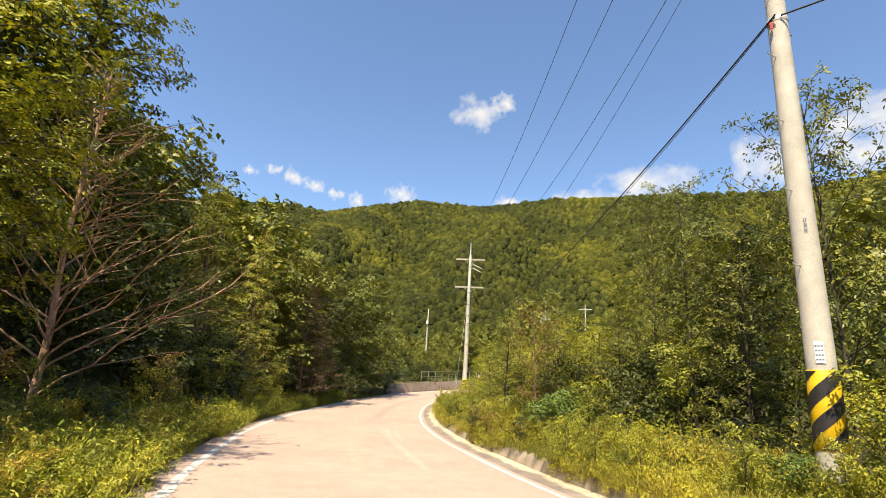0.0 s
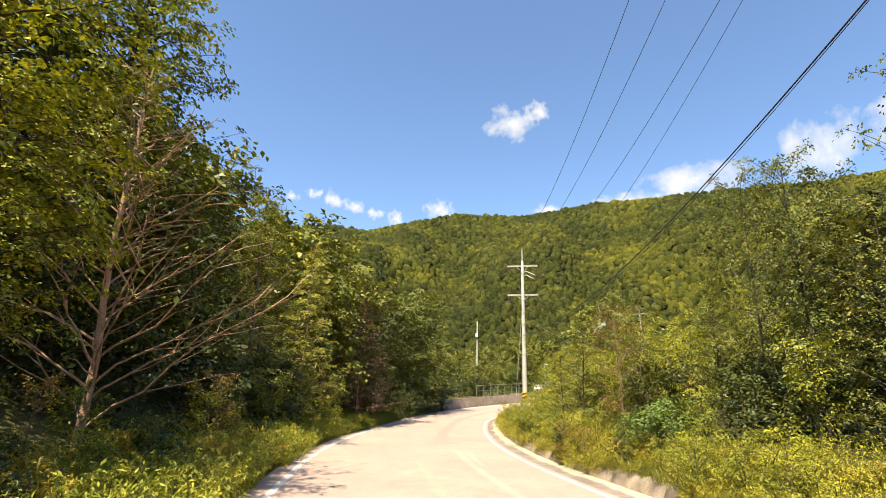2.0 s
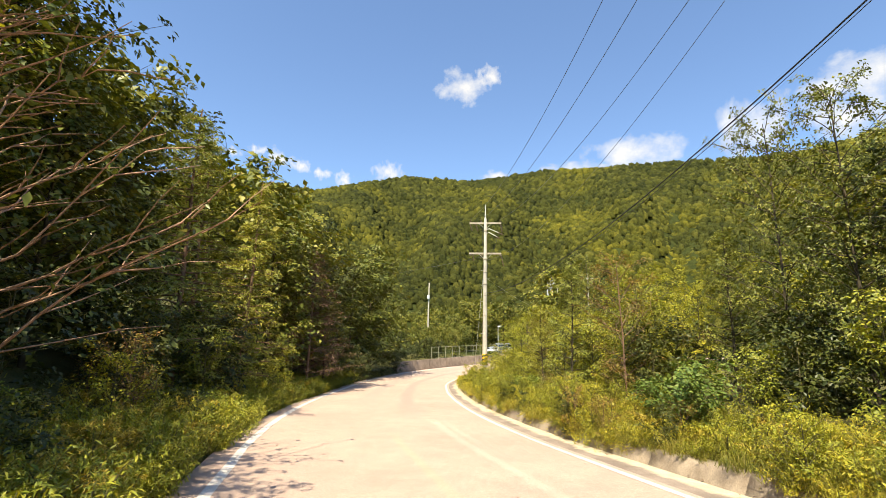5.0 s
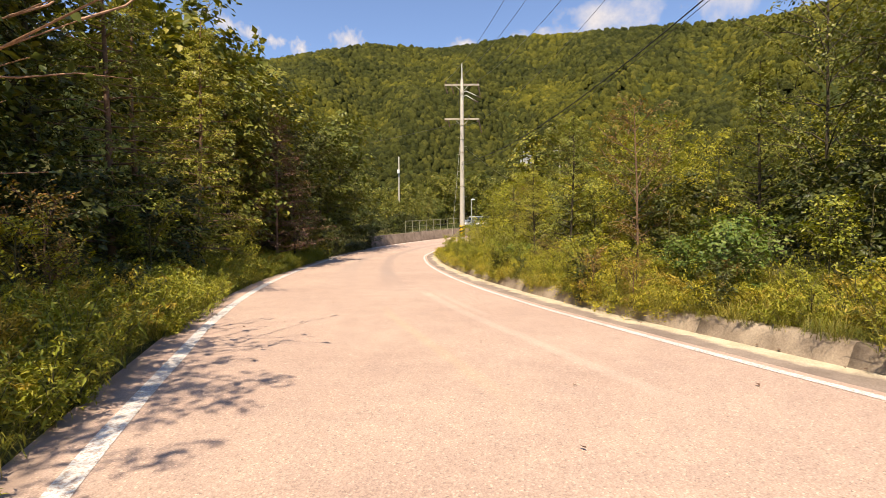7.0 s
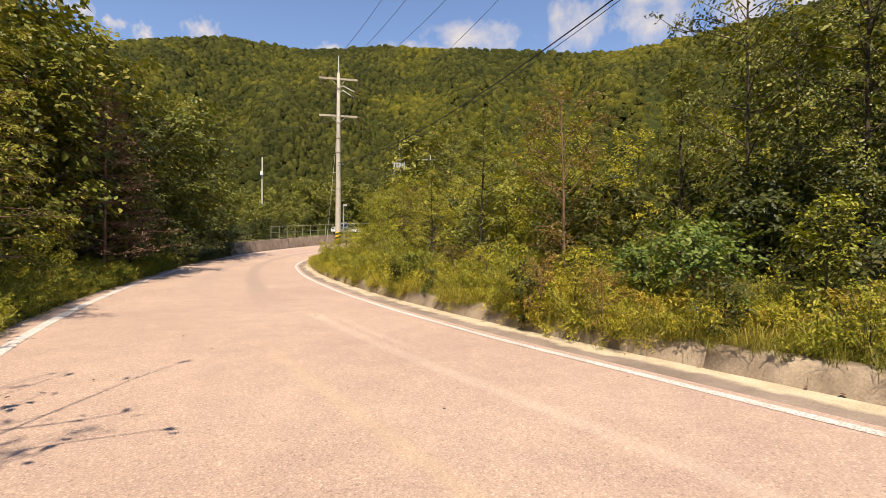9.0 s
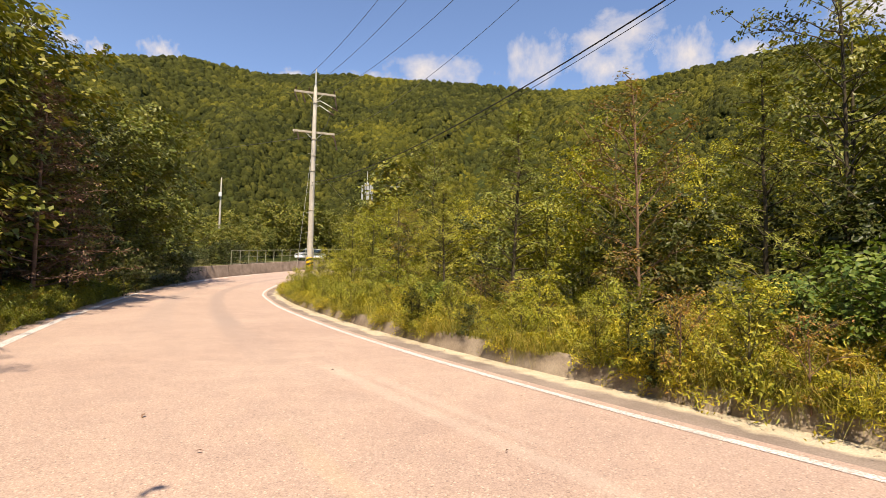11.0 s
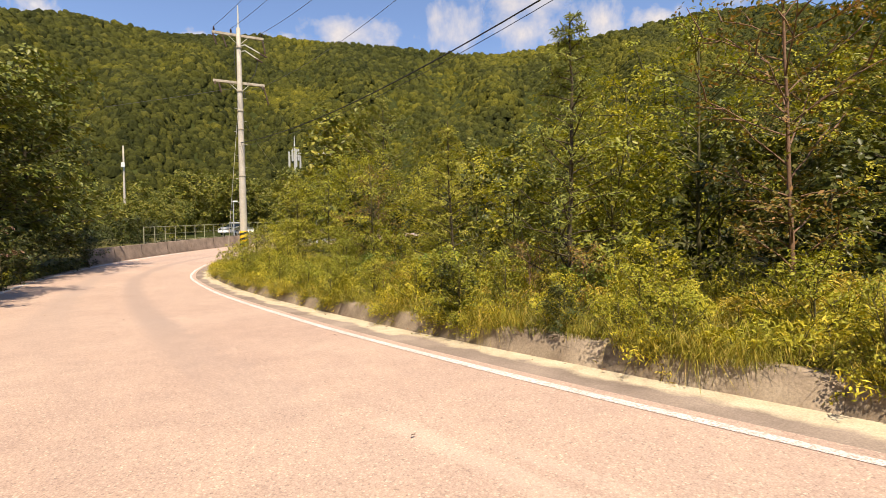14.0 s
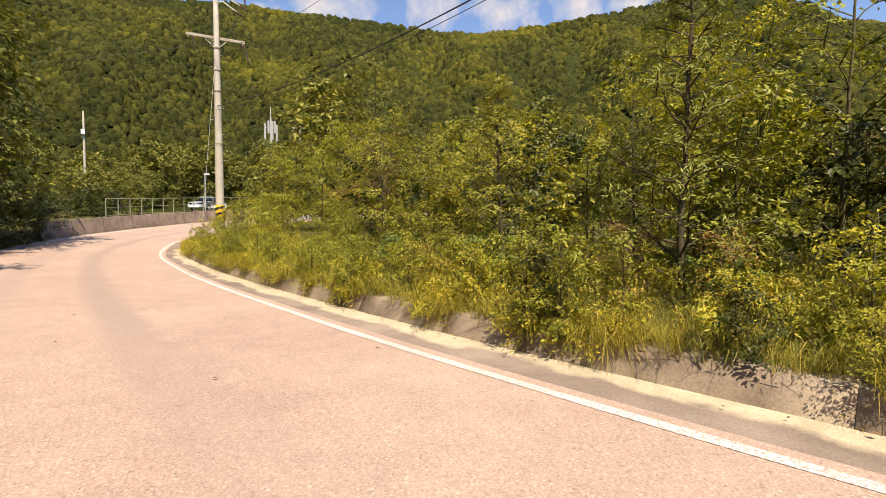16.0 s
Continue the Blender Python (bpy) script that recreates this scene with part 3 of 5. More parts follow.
def tree_meshes(seed, height, crown_lo, width, leaf_mat, bark, limbs=22, per=34, leaf=(0.13, 0.075), radius=0.09, shape="oval", spread=0.30, rise=0.6, droop=0.05, twigs=3, tilt=0.5, joints=5, wander=0.12, dense=7, inner_size=0.0):
    """Wood and leaf meshes of one tree, standing at the origin."""
    rng = np.random.RandomState(seed)
    n = 9
    t = np.linspace(0, 1, n)
    trunk = np.stack([np.cumsum(rng.normal(0, 0.035 * height / n, n)), np.cumsum(rng.normal(0, 0.035 * height / n, n)), t * height * 0.96 - 0.15], 1)
    trunk[0, :2] = 0
    paths = [(trunk, radius * (1 - 0.88 * t) + 0.008)]
    tips, inner = [], []
    for i in range(limbs):
        f = crown_lo + (0.97 - crown_lo) * (i + rng.uniform(0, 1)) / limbs
        p = np.array([np.interp(f, t, trunk[:, k]) for k in range(3)])
        g = (f - crown_lo) / (1 - crown_lo)
        if shape == "cone":
            reach = width * (1 - 0.9 * g) * rng.uniform(0.75, 1.1)
        elif shape == "vase":
            reach = width * (0.35 + 0.65 * g) * rng.uniform(0.6, 1.1)
        else:
            reach = width * (0.45 + 0.75 * math.sin(math.pi * min(1, 0.15 + 0.8 * g))) * rng.uniform(0.6, 1.15)
        head = i * 2.4 + rng.uniform(-0.6, 0.6)
        L = limb(rng, p, head, reach, rise * rng.uniform(0.5, 1.3), droop, joints, wander)
        paths.append((L, np.linspace(radius * 0.36 * (1 - 0.6 * g) + 0.006, 0.005, len(L))))
        tips += [L[-1], L[-2], L[-3] * 0.5 + L[-2] * 0.5]
        inner += [L[1], L[2]]
        for k in range(twigs):
            q = L[2 + k % (joints - 2)]
            T = limb(rng, q, head + rng.choice((-1, 1)) * rng.uniform(0.5, 1.1), reach * rng.uniform(0.3, 0.55), rise * rng.uniform(0.2, 1.4), droop, 4)
            paths.append((T, np.linspace(0.012, 0.004, len(T))))
            tips += [T[-1], T[-2]]
    V, F = tubes(paths[:1], 8)
    V2, F2 = tubes(paths[1:], 3)
    wood = raw_mesh("trunk", np.concatenate([V, V2]), np.concatenate([F, F2 + len(V)]), bark, smooth=True)

    def away(points):
        p = np.asarray(points, float).copy()
        for k in range(2):
            p[:, k] -= np.interp(p[:, 2], trunk[:, 2], trunk[:, k])
        p[:, 2] = 0
        return p / (np.linalg.norm(p, axis=1)[:, None] + 0.15)

    LV, LF = sprays(rng, tips, away(tips), per, spread, leaf[0], leaf[1], tilt)
    if dense:
        big = inner_size or (1.8 if radius > 0.07 else 1.3)
        IV, IF = sprays(rng, inner, away(inner), dense, spread * 1.7, leaf[0] * big, leaf[1] * big, 0.5, thick=0.5)
        LV, LF = np.concatenate([LV, IV]), np.concatenate([LF, IF + len(LV)])
    return wood, raw_mesh("crown", LV, LF, leaf_mat)


def plant_kind(name, meshes, label, category="tree", group="", names=("trunk", "crown")):
    return dict(name=name, meshes=meshes, label=label, category=category, group=group, names=names)


def set_plant(kind, x, y, s=1.0, turn=0.0, lean=(0, 0), sz=1.0, sink=0.05, label=""):
    ob = tagged(new(kind["name"]), label or kind["label"], kind["category"], kind["group"])
    z = float(plant_z(np.array([x]), np.array([y]))[0])
    ob.matrix_basis = pose(x, y, z - sink, lean[0], lean[1], turn) @ Matrix.Diagonal((s, s, s * sz, 1))
    for nm, me in zip(kind["names"], kind["meshes"]):
        p = new(nm, me)
        p.parent = ob
    return ob


BROAD_A = plant_kind("broadleaf_tree", tree_meshes(11, 8.5, 0.08, 2.2, LEAF_SHADED, BARK, 46, 16, (0.15, 0.095), 0.11, spread=0.33, tilt=0.26, dense=6), "broadleaf tree crowding the roadside bank, leaves coloured dark for shade", group="bank trees")
BROAD_B = plant_kind("broadleaf_tree", tree_meshes(12, 7.5, 0.06, 2.1, LEAF_MID, BARK, 42, 13, (0.19, 0.12), 0.09, spread=0.40, tilt=0.24, dense=5, inner_size=1.5), "green broadleaf tree with sunlit outer leaves", group="bank trees")
BROAD_C = plant_kind("broadleaf_tree", tree_meshes(13, 7.2, 0.08, 1.75, LEAF_MID, BARK, 42, 19, (0.095, 0.055), 0.055, spread=0.26, rise=0.55, tilt=0.32, dense=6), "slender leafy tree with an airy crown", group="verge trees")
BROAD_D = plant_kind("young_tree", tree_meshes(14, 4.2, 0.05, 1.15, LEAF_LIGHT, STEM, 30, 17, (0.074, 0.038), 0.03, spread=0.20, rise=0.7, tilt=0.40, dense=2), "young light green tree in the verge thicket", group="verge trees")
BROAD_T = plant_kind("broadleaf_tree", tree_meshes(26, 13.2, 0.20, 1.75, LEAF_VERGE, BARK, 84, 20, (0.13, 0.080), 0.15, spread=0.33, tilt=0.28, rise=0.30, dense=9, inner_size=1.6), "tall broadleaf tree whose crown leans over the road", group="bank trees")
BROAD_V = plant_kind("broadleaf_tree", tree_meshes(27, 8.4, 0.22, 1.75, LEAF_VERGE, BARK, 46, 24, (0.105, 0.064), 0.10, spread=0.30, tilt=0.28, rise=0.35, dense=12, inner_size=1.3), "light green broadleaf tree with layered drooping sprays", group="bank trees")
RUST = plant_kind("young_tree", tree_meshes(15, 3.9, 0.10, 0.8, LEAF_RUST, BARK_RED, 30, 14, (0.062, 0.030), 0.022, spread=0.18, rise=0.7, tilt=0.4, dense=2), "young tree with yellow and rusty leaves", group="verge trees")
LARCH = plant_kind("larch_tree", tree_meshes(16, 9.0, 0.10, 2.1, LEAF_LARCH, BARK_RED, 70, 16, (0.13, 0.030), 0.09, "cone", 0.24, 0.12, 0.10, 3, 0.4, dense=5), "feathery yellow-green larch on the bank", group="larches")
FIR = plant_kind("fir_sapling", tree_meshes(17, 4.3, 0.06, 1.15, LEAF_LARCH, BARK, 50, 18, (0.085, 0.016), 0.032, "cone", 0.14, 0.45, 0.0, 2, 0.35, dense=4), "thin young conifer rising above the shrubs", group="saplings")
WITHER = plant_kind("withered_tree", tree_meshes(18, 7.0, 0.10, 1.9, LEAF_BROWN, BARK_RED, 60, 7, (0.12, 0.030), 0.06, "cone", 0.24, 0.25, 0.05, 4, 0.6, dense=0), "withered brown tree with bare twiggy branches", group="withered trees")
FAR_TREE = plant_kind("broadleaf_tree", tree_meshes(19, 8.0, 0.05, 2.6, LEAF_MID, BARK, 38, 8, (0.30, 0.20), 0.11, spread=0.55, twigs=2, tilt=0.3, dense=3), "green broadleaf tree at the foot of the hill", group="hill foot trees")
BARE = plant_kind("bare_tree", tree_meshes(20, 6.6, 0.07, 2.9, LEAF_MID, BARK_SUNLIT, 44, 2, (0.11, 0.06), 0.058, "cone", 0.12, 0.68, -0.02, 6, 0.5, 8, 0.16, 0), "half-dead tree with bare spreading branches, bark lightened as if sunlit", group="withered trees")
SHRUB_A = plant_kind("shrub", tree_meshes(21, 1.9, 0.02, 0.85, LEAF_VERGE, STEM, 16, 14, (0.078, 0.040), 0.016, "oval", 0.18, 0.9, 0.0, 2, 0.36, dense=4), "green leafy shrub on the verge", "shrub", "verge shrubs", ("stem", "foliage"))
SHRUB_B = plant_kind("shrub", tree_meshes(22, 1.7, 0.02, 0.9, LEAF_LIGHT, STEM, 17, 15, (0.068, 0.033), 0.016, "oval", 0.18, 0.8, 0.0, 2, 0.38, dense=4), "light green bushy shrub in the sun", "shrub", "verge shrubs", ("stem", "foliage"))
SHRUB_C = plant_kind("shrub", tree_meshes(23, 2.2, 0.02, 1.0, LEAF_SHADED, STEM, 16, 10, (0.13, 0.075), 0.018, "oval", 0.23, 0.8, 0.0, 2, 0.32, dense=4), "green shrub with shade put into its dark leaf colour", "shrub", "verge shrubs", ("stem", "foliage"))
SHRUB_R = plant_kind("shrub", tree_meshes(24, 1.8, 0.02, 0.8, LEAF_RUST, BARK_RED, 16, 9, (0.075, 0.034), 0.016, "oval", 0.18, 0.9, 0.0, 2, 0.4, dense=2), "shrub with rusty and yellowing leaves", "shrub", "verge shrubs", ("stem", "foliage"))
SHRUB_T = plant_kind("shrub", tree_meshes(25, 1.5, 0.02, 0.95, LEAF_TEAL, STEM, 20, 10, (0.105, 0.068), 0.016, "oval", 0.2, 0.8, 0.0, 2, 0.3, dense=3), "fresh green broad-leaved bush on the verge", "shrub", "verge shrubs", ("stem", "foliage"))


def weed_mesh(seed, height, leaf_mat, stems=7, leaf=(0.07, 0.03), per=4, spread=0.03, out=0.25):
    rng = np.random.RandomState(seed)
    paths, tips = [], []
    for i in range(stems):
        h = height * rng.uniform(0.6, 1.1)
        L = limb(rng, (rng.normal(0, 0.05), rng.normal(0, 0.05), 0), rng.uniform(0, 6.28), h, 1.5 - out * rng.uniform(0.2, 1.4), 0.1, 4, 0.05)
        paths.append((L, np.linspace(0.006, 0.002, 4)))
        for f in np.linspace(0.15, 1.0, 7):
            tips.append([np.interp(f, np.linspace(0, 1, 4), L[:, k]) for k in range(3)])
    V, F = tubes(paths, 3)
    LV, LF = leaves(rng, tips, per, spread, *leaf, 0.7)
    return V, F, LV, LF


def plume_mesh(seed, height=1.0, stems=9):
    rng = np.random.RandomState(seed)
    paths, tips = [], []
    head = rng.uniform(0, 6.28)
    for i in range(stems):
        h = height * rng.uniform(0.7, 1.1)
        L = limb(rng, (rng.normal(0, 0.06), rng.normal(0, 0.06), 0), head + rng.normal(0, 0.6), h, 1.15, 0.35, 8, 0.03)
        paths.append((L, np.linspace(0.006, 0.002, 8)))
        for f in np.linspace(0.45, 1.0, 9):
            p = np.array([np.interp(f, np.linspace(0, 1, 8), L[:, k]) for k in range(3)])
            for k in range(2):
                tips.append(p + rng.normal(0, 0.05 * (1.1 - f) + 0.01, 3))
    V, F = tubes(paths, 3)
    LV, LF = leaves(rng, tips, 5, 0.022, 0.075, 0.013, 0.6)
    return V, F, LV, LF


def feather_mesh(seed, height=0.8, stems=6, nod=0.3):
    """Feathery weed: leaning stems with side shoots of narrow leaflets, shorter towards the tip."""
    rng = np.random.RandomState(seed)
    paths, tips = [], []
    for i in range(stems):
        h = height * rng.uniform(0.65, 1.1)
        L = limb(rng, (rng.normal(0, 0.07), rng.normal(0, 0.07), 0), rng.uniform(0, 6.28), h, rng.uniform(1.05, 1.4), nod, 6, 0.04)
        paths.append((L, np.linspace(0.006, 0.002, 6)))
        for f in np.linspace(0.22, 0.97, 8):
            p = np.array([np.interp(f, np.linspace(0, 1, 6), L[:, k]) for k in range(3)])
            reach = 0.20 * height * (1.12 - f)
            turn = rng.uniform(0, 6.28)
            for a in (turn, turn + 3.14):
                for q in (0.5, 1.0):
                    tips.append(p + np.array([math.cos(a) * reach * q, math.sin(a) * reach * q, 0.35 * reach * q - 0.5 * reach * q * q]))
    V, F = tubes(paths, 3)
    LV, LF = leaves(rng, tips, 2, 0.018, 0.068, 0.017, 0.5)
    return V, F, LV, LF


def strew(name, proto, xs, ys, scale, rng, mats, lean=0.15, label="", category="grass", zoff=0.0):
    """Many copies of one plant in one mesh."""
    V, F, LV, LF = proto
    n = len(xs)
    zs = plant_z(xs, ys) + zoff
    R = rot_rand(rng, n, lean)
    P = np.stack([xs, ys, zs - 0.02], 1)
    both = np.concatenate([V, LV]) if V is not None else LV
    W = (np.einsum("nij,kj->nki", R, both) * scale[:, None, None] + P[:, None]).reshape(-1, 3)
    off = np.arange(n)[:, None, None] * len(both)
    lf = (off + LF[None] + (len(V) if V is not None else 0)).reshape(-1, 3)
    if V is not None:
        tri = np.concatenate([F[:, [0, 1, 2]], F[:, [0, 2, 3]]])
        sf = (off + tri[None]).reshape(-1, 3)
        faces, slots = np.concatenate([sf, lf]), np.r_[np.zeros(len(sf), int), np.ones(len(lf), int)]
    else:
        faces, slots = lf, np.zeros(len(lf), int)
    return tagged(raw(name, W, faces, mats, None, False, slots), label, category, kind="stuff")


def grass_tuft(seed, blades=16, height=0.45, arch=0.5):
    """Arched tapering blades, three triangles each."""
    rng = np.random.RandomState(seed)
    V, F = [], []
    for i in range(blades):
        a, h = rng.uniform(0, 6.28), height * rng.uniform(0.5, 1.15)
        d, w = np.array([math.cos(a), math.sin(a), 0]), 0.0022 * rng.uniform(0.7, 1.5)
        side = np.array([-d[1], d[0], 0]) * w
        b = np.array([rng.normal(0, 0.05), rng.normal(0, 0.05), 0])
        k = arch * rng.uniform(0.3, 1.3)
        reach = min(k, 0.5 + 0.25 * k)
        m, e = b + d * h * reach * 0.45 + [0, 0, h * (0.66 - 0.1 * k)], b + d * h * reach + [0, 0, h * (1 - 0.5 * k)]
        i0 = len(V)
        V += [b - side, b + side, m + side * 0.8, m - side * 0.8, e]
        F += [(i0, i0 + 1, i0 + 2), (i0, i0 + 2, i0 + 3), (i0 + 3, i0 + 2, i0 + 4)]
    return None, None, np.array(V), np.array(F)


def verge_points(rng, n, y0, y1, u0, u1, power=1.0):
    """Points between two offsets from the road's axis."""
    s = rng.uniform(run_at(y0), run_at(y1), n)
    u = u0 + (u1 - u0) * rng.uniform(0, 1, n) ** power
    x = np.interp(s, _run, AXIS[:, 0]) + np.interp(s, _run, SIDE[:, 0]) * u
    y = np.interp(s, _run, AXIS[:, 1]) + np.interp(s, _run, SIDE[:, 1]) * u
    return x, y


EDGE_R, EDGE_L = HALF + GUT + 0.10, -HALF - SHOULDER
rng = np.random.RandomState(5)
# trees on the bank to the left: kind, x, y, scale, turn
BANK_FRONT = [
    (BROAD_A, -9.0, 12.4, 0.55, 20), (BROAD_T, -10.3, 14.2, 1.0, 130), (BROAD_V, -7.5, 8.2, 0.95, 300), (BROAD_A, -11.4, 11.8, 1.0, 40), (BROAD_B, -12.2, 18.9, 1.1, 140), (BROAD_A, -12.8, 16.0, 1.2, 240), (BROAD_A, -11.8, 23.2, 1.1, 340), (SHRUB_R, -7.1, 15.8, 1.0, 60), (SHRUB_C, -7.9, 13.6, 1.0, 160), (SHRUB_C, -7.7, 17.3, 1.0, 260), (BROAD_A, -11.2, 9.0, 1.15, 210), (BROAD_B, -9.9, 16.9, 0.85, 70), (FAR_TREE, -12.6, 16.8, 1.1, 220),
    (LARCH, -8.3, 20.2, 1.0, 40), (SHRUB_A, -7.0, 19.0, 1.0, 50), (SHRUB_A, -7.2, 22.5, 1.1, 150), (SHRUB_B, -6.9, 14.8, 0.85, 250), (SHRUB_B, -6.9, 25.5, 0.9, 10),
    (BROAD_B, -11.2, 14.6, 0.9, 210), (LARCH, -8.0, 24.8, 0.95, 160), (LARCH, -10.6, 26.5, 1.15, 290), (BROAD_B, -8.3, 29.3, 1.05, 10), (FAR_TREE, -10.5, 31.0, 1.2, 95),
    (BROAD_B, -8.0, 33.0, 1.2, 200), (WITHER, -6.9, 31.6, 1.08, 0), (WITHER, -7.2, 33.6, 1.05, 140),
]
BANK_BACK = [
    (BROAD_B, -6.4, 34.2, 0.62, 60), (FAR_TREE, -10.0, 36.0, 1.25, 310), (BROAD_A, -7.2, 41.0, 1.0, 150), (BROAD_A, -9.6, 39.0, 1.2, 90), (BROAD_B, -5.0, 47.4, 1.4, 33), (BROAD_B, -6.2, 44.4, 1.2, 133),
    (SHRUB_C, -5.2, 38.5, 0.9, 10), (SHRUB_C, -4.9, 41.0, 0.8, 80), (SHRUB_C, -4.6, 43.4, 0.9, 150), (SHRUB_C, -3.9, 46.4, 0.9, 210), (SHRUB_C, -3.3, 48.4, 0.9, 30),
    (SHRUB_C, -2.8, 50.0, 0.7, 130), (BROAD_A, -7.4, 49.5, 1.1, 250), (FAR_TREE, -12.5, 42.0, 1.4, 180), (FAR_TREE, -13.6, 22.0, 1.15, 75), (FAR_TREE, -13.5, 13.0, 1.3, 260),
    # the last tree, at y 5.4, is unseen: added to shade the near verge
    (FAR_TREE, -12.5, 34.0, 1.35, 55), (FAR_TREE, -11.5, 52.0, 1.3, 115), (FAR_TREE, -15.5, 28.0, 1.4, 145), (BARE, -7.4, 11.4, 1.2, 25), (SHRUB_A, -6.9, 10.6, 0.62, 15), (SHRUB_B, -6.4, 10.3, 0.5, 115), (SHRUB_R, -7.5, 10.5, 0.62, 215), (SHRUB_A, -6.2, 11.6, 0.5, 315), (BROAD_V, -6.6, 7.9, 0.6, 75), (BROAD_A, -6.9, 5.4, 0.55, 175),
]
for kind, x, y, s, turn in BANK_FRONT + BANK_BACK:
    set_plant(kind, x, y, s, turn)

# trees on the verge to the right
VERGE_FRONT = [
    (SHRUB_T, 3.4, 15.3, 0.72, 30), (SHRUB_T, 4.0, 15.9, 0.8, 130), (SHRUB_T, 3.3, 16.2, 0.6, 250), (SHRUB_B, 3.4, 10.3, 0.62, 80), (BROAD_A, 8.4, 14.5, 0.68, 10), (BROAD_B, 12.0, 19.5, 0.95, 100),
    (BROAD_D, 6.2, 19.4, 0.8, 200), (RUST, 3.8, 18.9, 1.1, 0), (BROAD_D, 5.0, 20.6, 0.95, 120), (FIR, 3.3, 21.7, 1.12, 0), (FIR, 6.6, 18.45, 1.2, 70),
    (FIR, 3.1, 24.6, 0.85, 150), (BROAD_D, 4.3, 23.0, 0.7, 300), (BROAD_D, 5.8, 22.4, 0.95, 45), (BROAD_D, 3.4, 25.5, 0.6, 160), (BROAD_D, 5.2, 26.5, 0.75, 250),
    (BROAD_D, 3.6, 29.0, 0.8, 15), (RUST, 4.6, 30.5, 0.85, 77), (BROAD_D, 6.4, 30.0, 0.85, 190),
]
VERGE_BACK = [
    (FAR_TREE, 9.6, 45.0, 1.05, 99), (BROAD_C, 11.0, 42.0, 1.2, 9), (BROAD_D, 4.4, 34.0, 0.85, 222), (BROAD_D, 6.2, 35.5, 1.05, 111), (BROAD_D, 5.0, 39.0, 0.9, 61),
    (BROAD_D, 7.6, 39.0, 1.1, 331), (BROAD_D, 9.0, 20.0, 1.02, 271), (BROAD_D, 8.4, 25.0, 1.1, 19), (BROAD_C, 10.5, 17.0, 0.65, 181), (FAR_TREE, 10.0, 30.0, 0.55, 141),
    (FAR_TREE, 11.5, 35.0, 0.62, 51), (BROAD_C, 9.4, 8.0, 1.0, 201), (FAR_TREE, 8.5, 5.0, 0.7, 31), (BROAD_C, 7.4, 13.0, 0.7, 351), (FAR_TREE, 14.0, 25.0, 0.58, 131),
    (FAR_TREE, 14.5, 16.0, 0.95, 11), (FAR_TREE, 15.0, 40.0, 0.72, 81), (BROAD_D, 8.4, 46.0, 1.2, 171),
]
for kind, x, y, s, turn in VERGE_FRONT + VERGE_BACK:
    set_plant(kind, x, y, s, turn)

set_plant(BROAD_C, 7.7, 10.5, 0.72, 140, sz=1.5)
set_plant(BROAD_C, 7.4, 17.6, 0.76, 30, sz=1.45)
# shade-coloured shrubs stand for the dark hollow under the trees
set_plant(SHRUB_C, 6.6, 16.9, 0.8, 30)
set_plant(SHRUB_C, 7.5, 16.3, 0.9, 130)
set_plant(BROAD_C, 7.4, 15.3, 0.75, 200, sz=1.4)

# shrubs along both verges
for side, count in (("l", 34), ("r", 50)):
    if side == "l":
        xs, ys = verge_points(rng, count, 13, 50, EDGE_L - 1.6, EDGE_L - 5.0)
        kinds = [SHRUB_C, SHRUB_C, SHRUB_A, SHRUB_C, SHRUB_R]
    else:
        xs, ys = verge_points(rng, count, 7, 52, EDGE_R + 1.9, EDGE_R + 7.0, 0.9)
        kinds = [SHRUB_A, SHRUB_B, SHRUB_B, SHRUB_B, SHRUB_R, SHRUB_A]
    for x, y in zip(xs, ys):
        kind, size = kinds[rng.randint(len(kinds))], rng.uniform(0.6, 1.15)
        if side == "r" and 10 < y < 19:
            kind, size = (SHRUB_A, SHRUB_C)[rng.randint(2)], min(size, 0.75)
        set_plant(kind, x, y, size, rng.uniform(0, 360))

# taller shrubs filling the back of the verge, two in three shade-coloured
xs, ys = verge_points(rng, 18, 11, 34, EDGE_R + 3.2, EDGE_R + 7.0)
for k, (x, y) in enumerate(zip(xs, ys)):
    set_plant((SHRUB_C, SHRUB_A, SHRUB_C)[k % 3], x, y, rng.uniform(0.9, 1.2), rng.uniform(0, 360))

# low leafy clumps between the grass and the taller shrubs
xs, ys = verge_points(rng, 40, 7, 42, EDGE_R + 0.45, EDGE_R + 1.9)
for k, (x, y) in enumerate(zip(xs, ys)):
    set_plant((SHRUB_B, SHRUB_A, SHRUB_B, SHRUB_T, SHRUB_B, SHRUB_R, SHRUB_A)[k % 7], x, y, rng.uniform(0.32, 0.55), rng.uniform(0, 360))
xs, ys = verge_points(rng, 26, 7, 44, EDGE_L - 0.45, EDGE_L - 2.0)
for k, (x, y) in enumerate(zip(xs, ys)):
    set_plant((SHRUB_B, SHRUB_A, SHRUB_B, SHRUB_C)[k % 4], x, y, rng.uniform(0.28, 0.46), rng.uniform(0, 360))

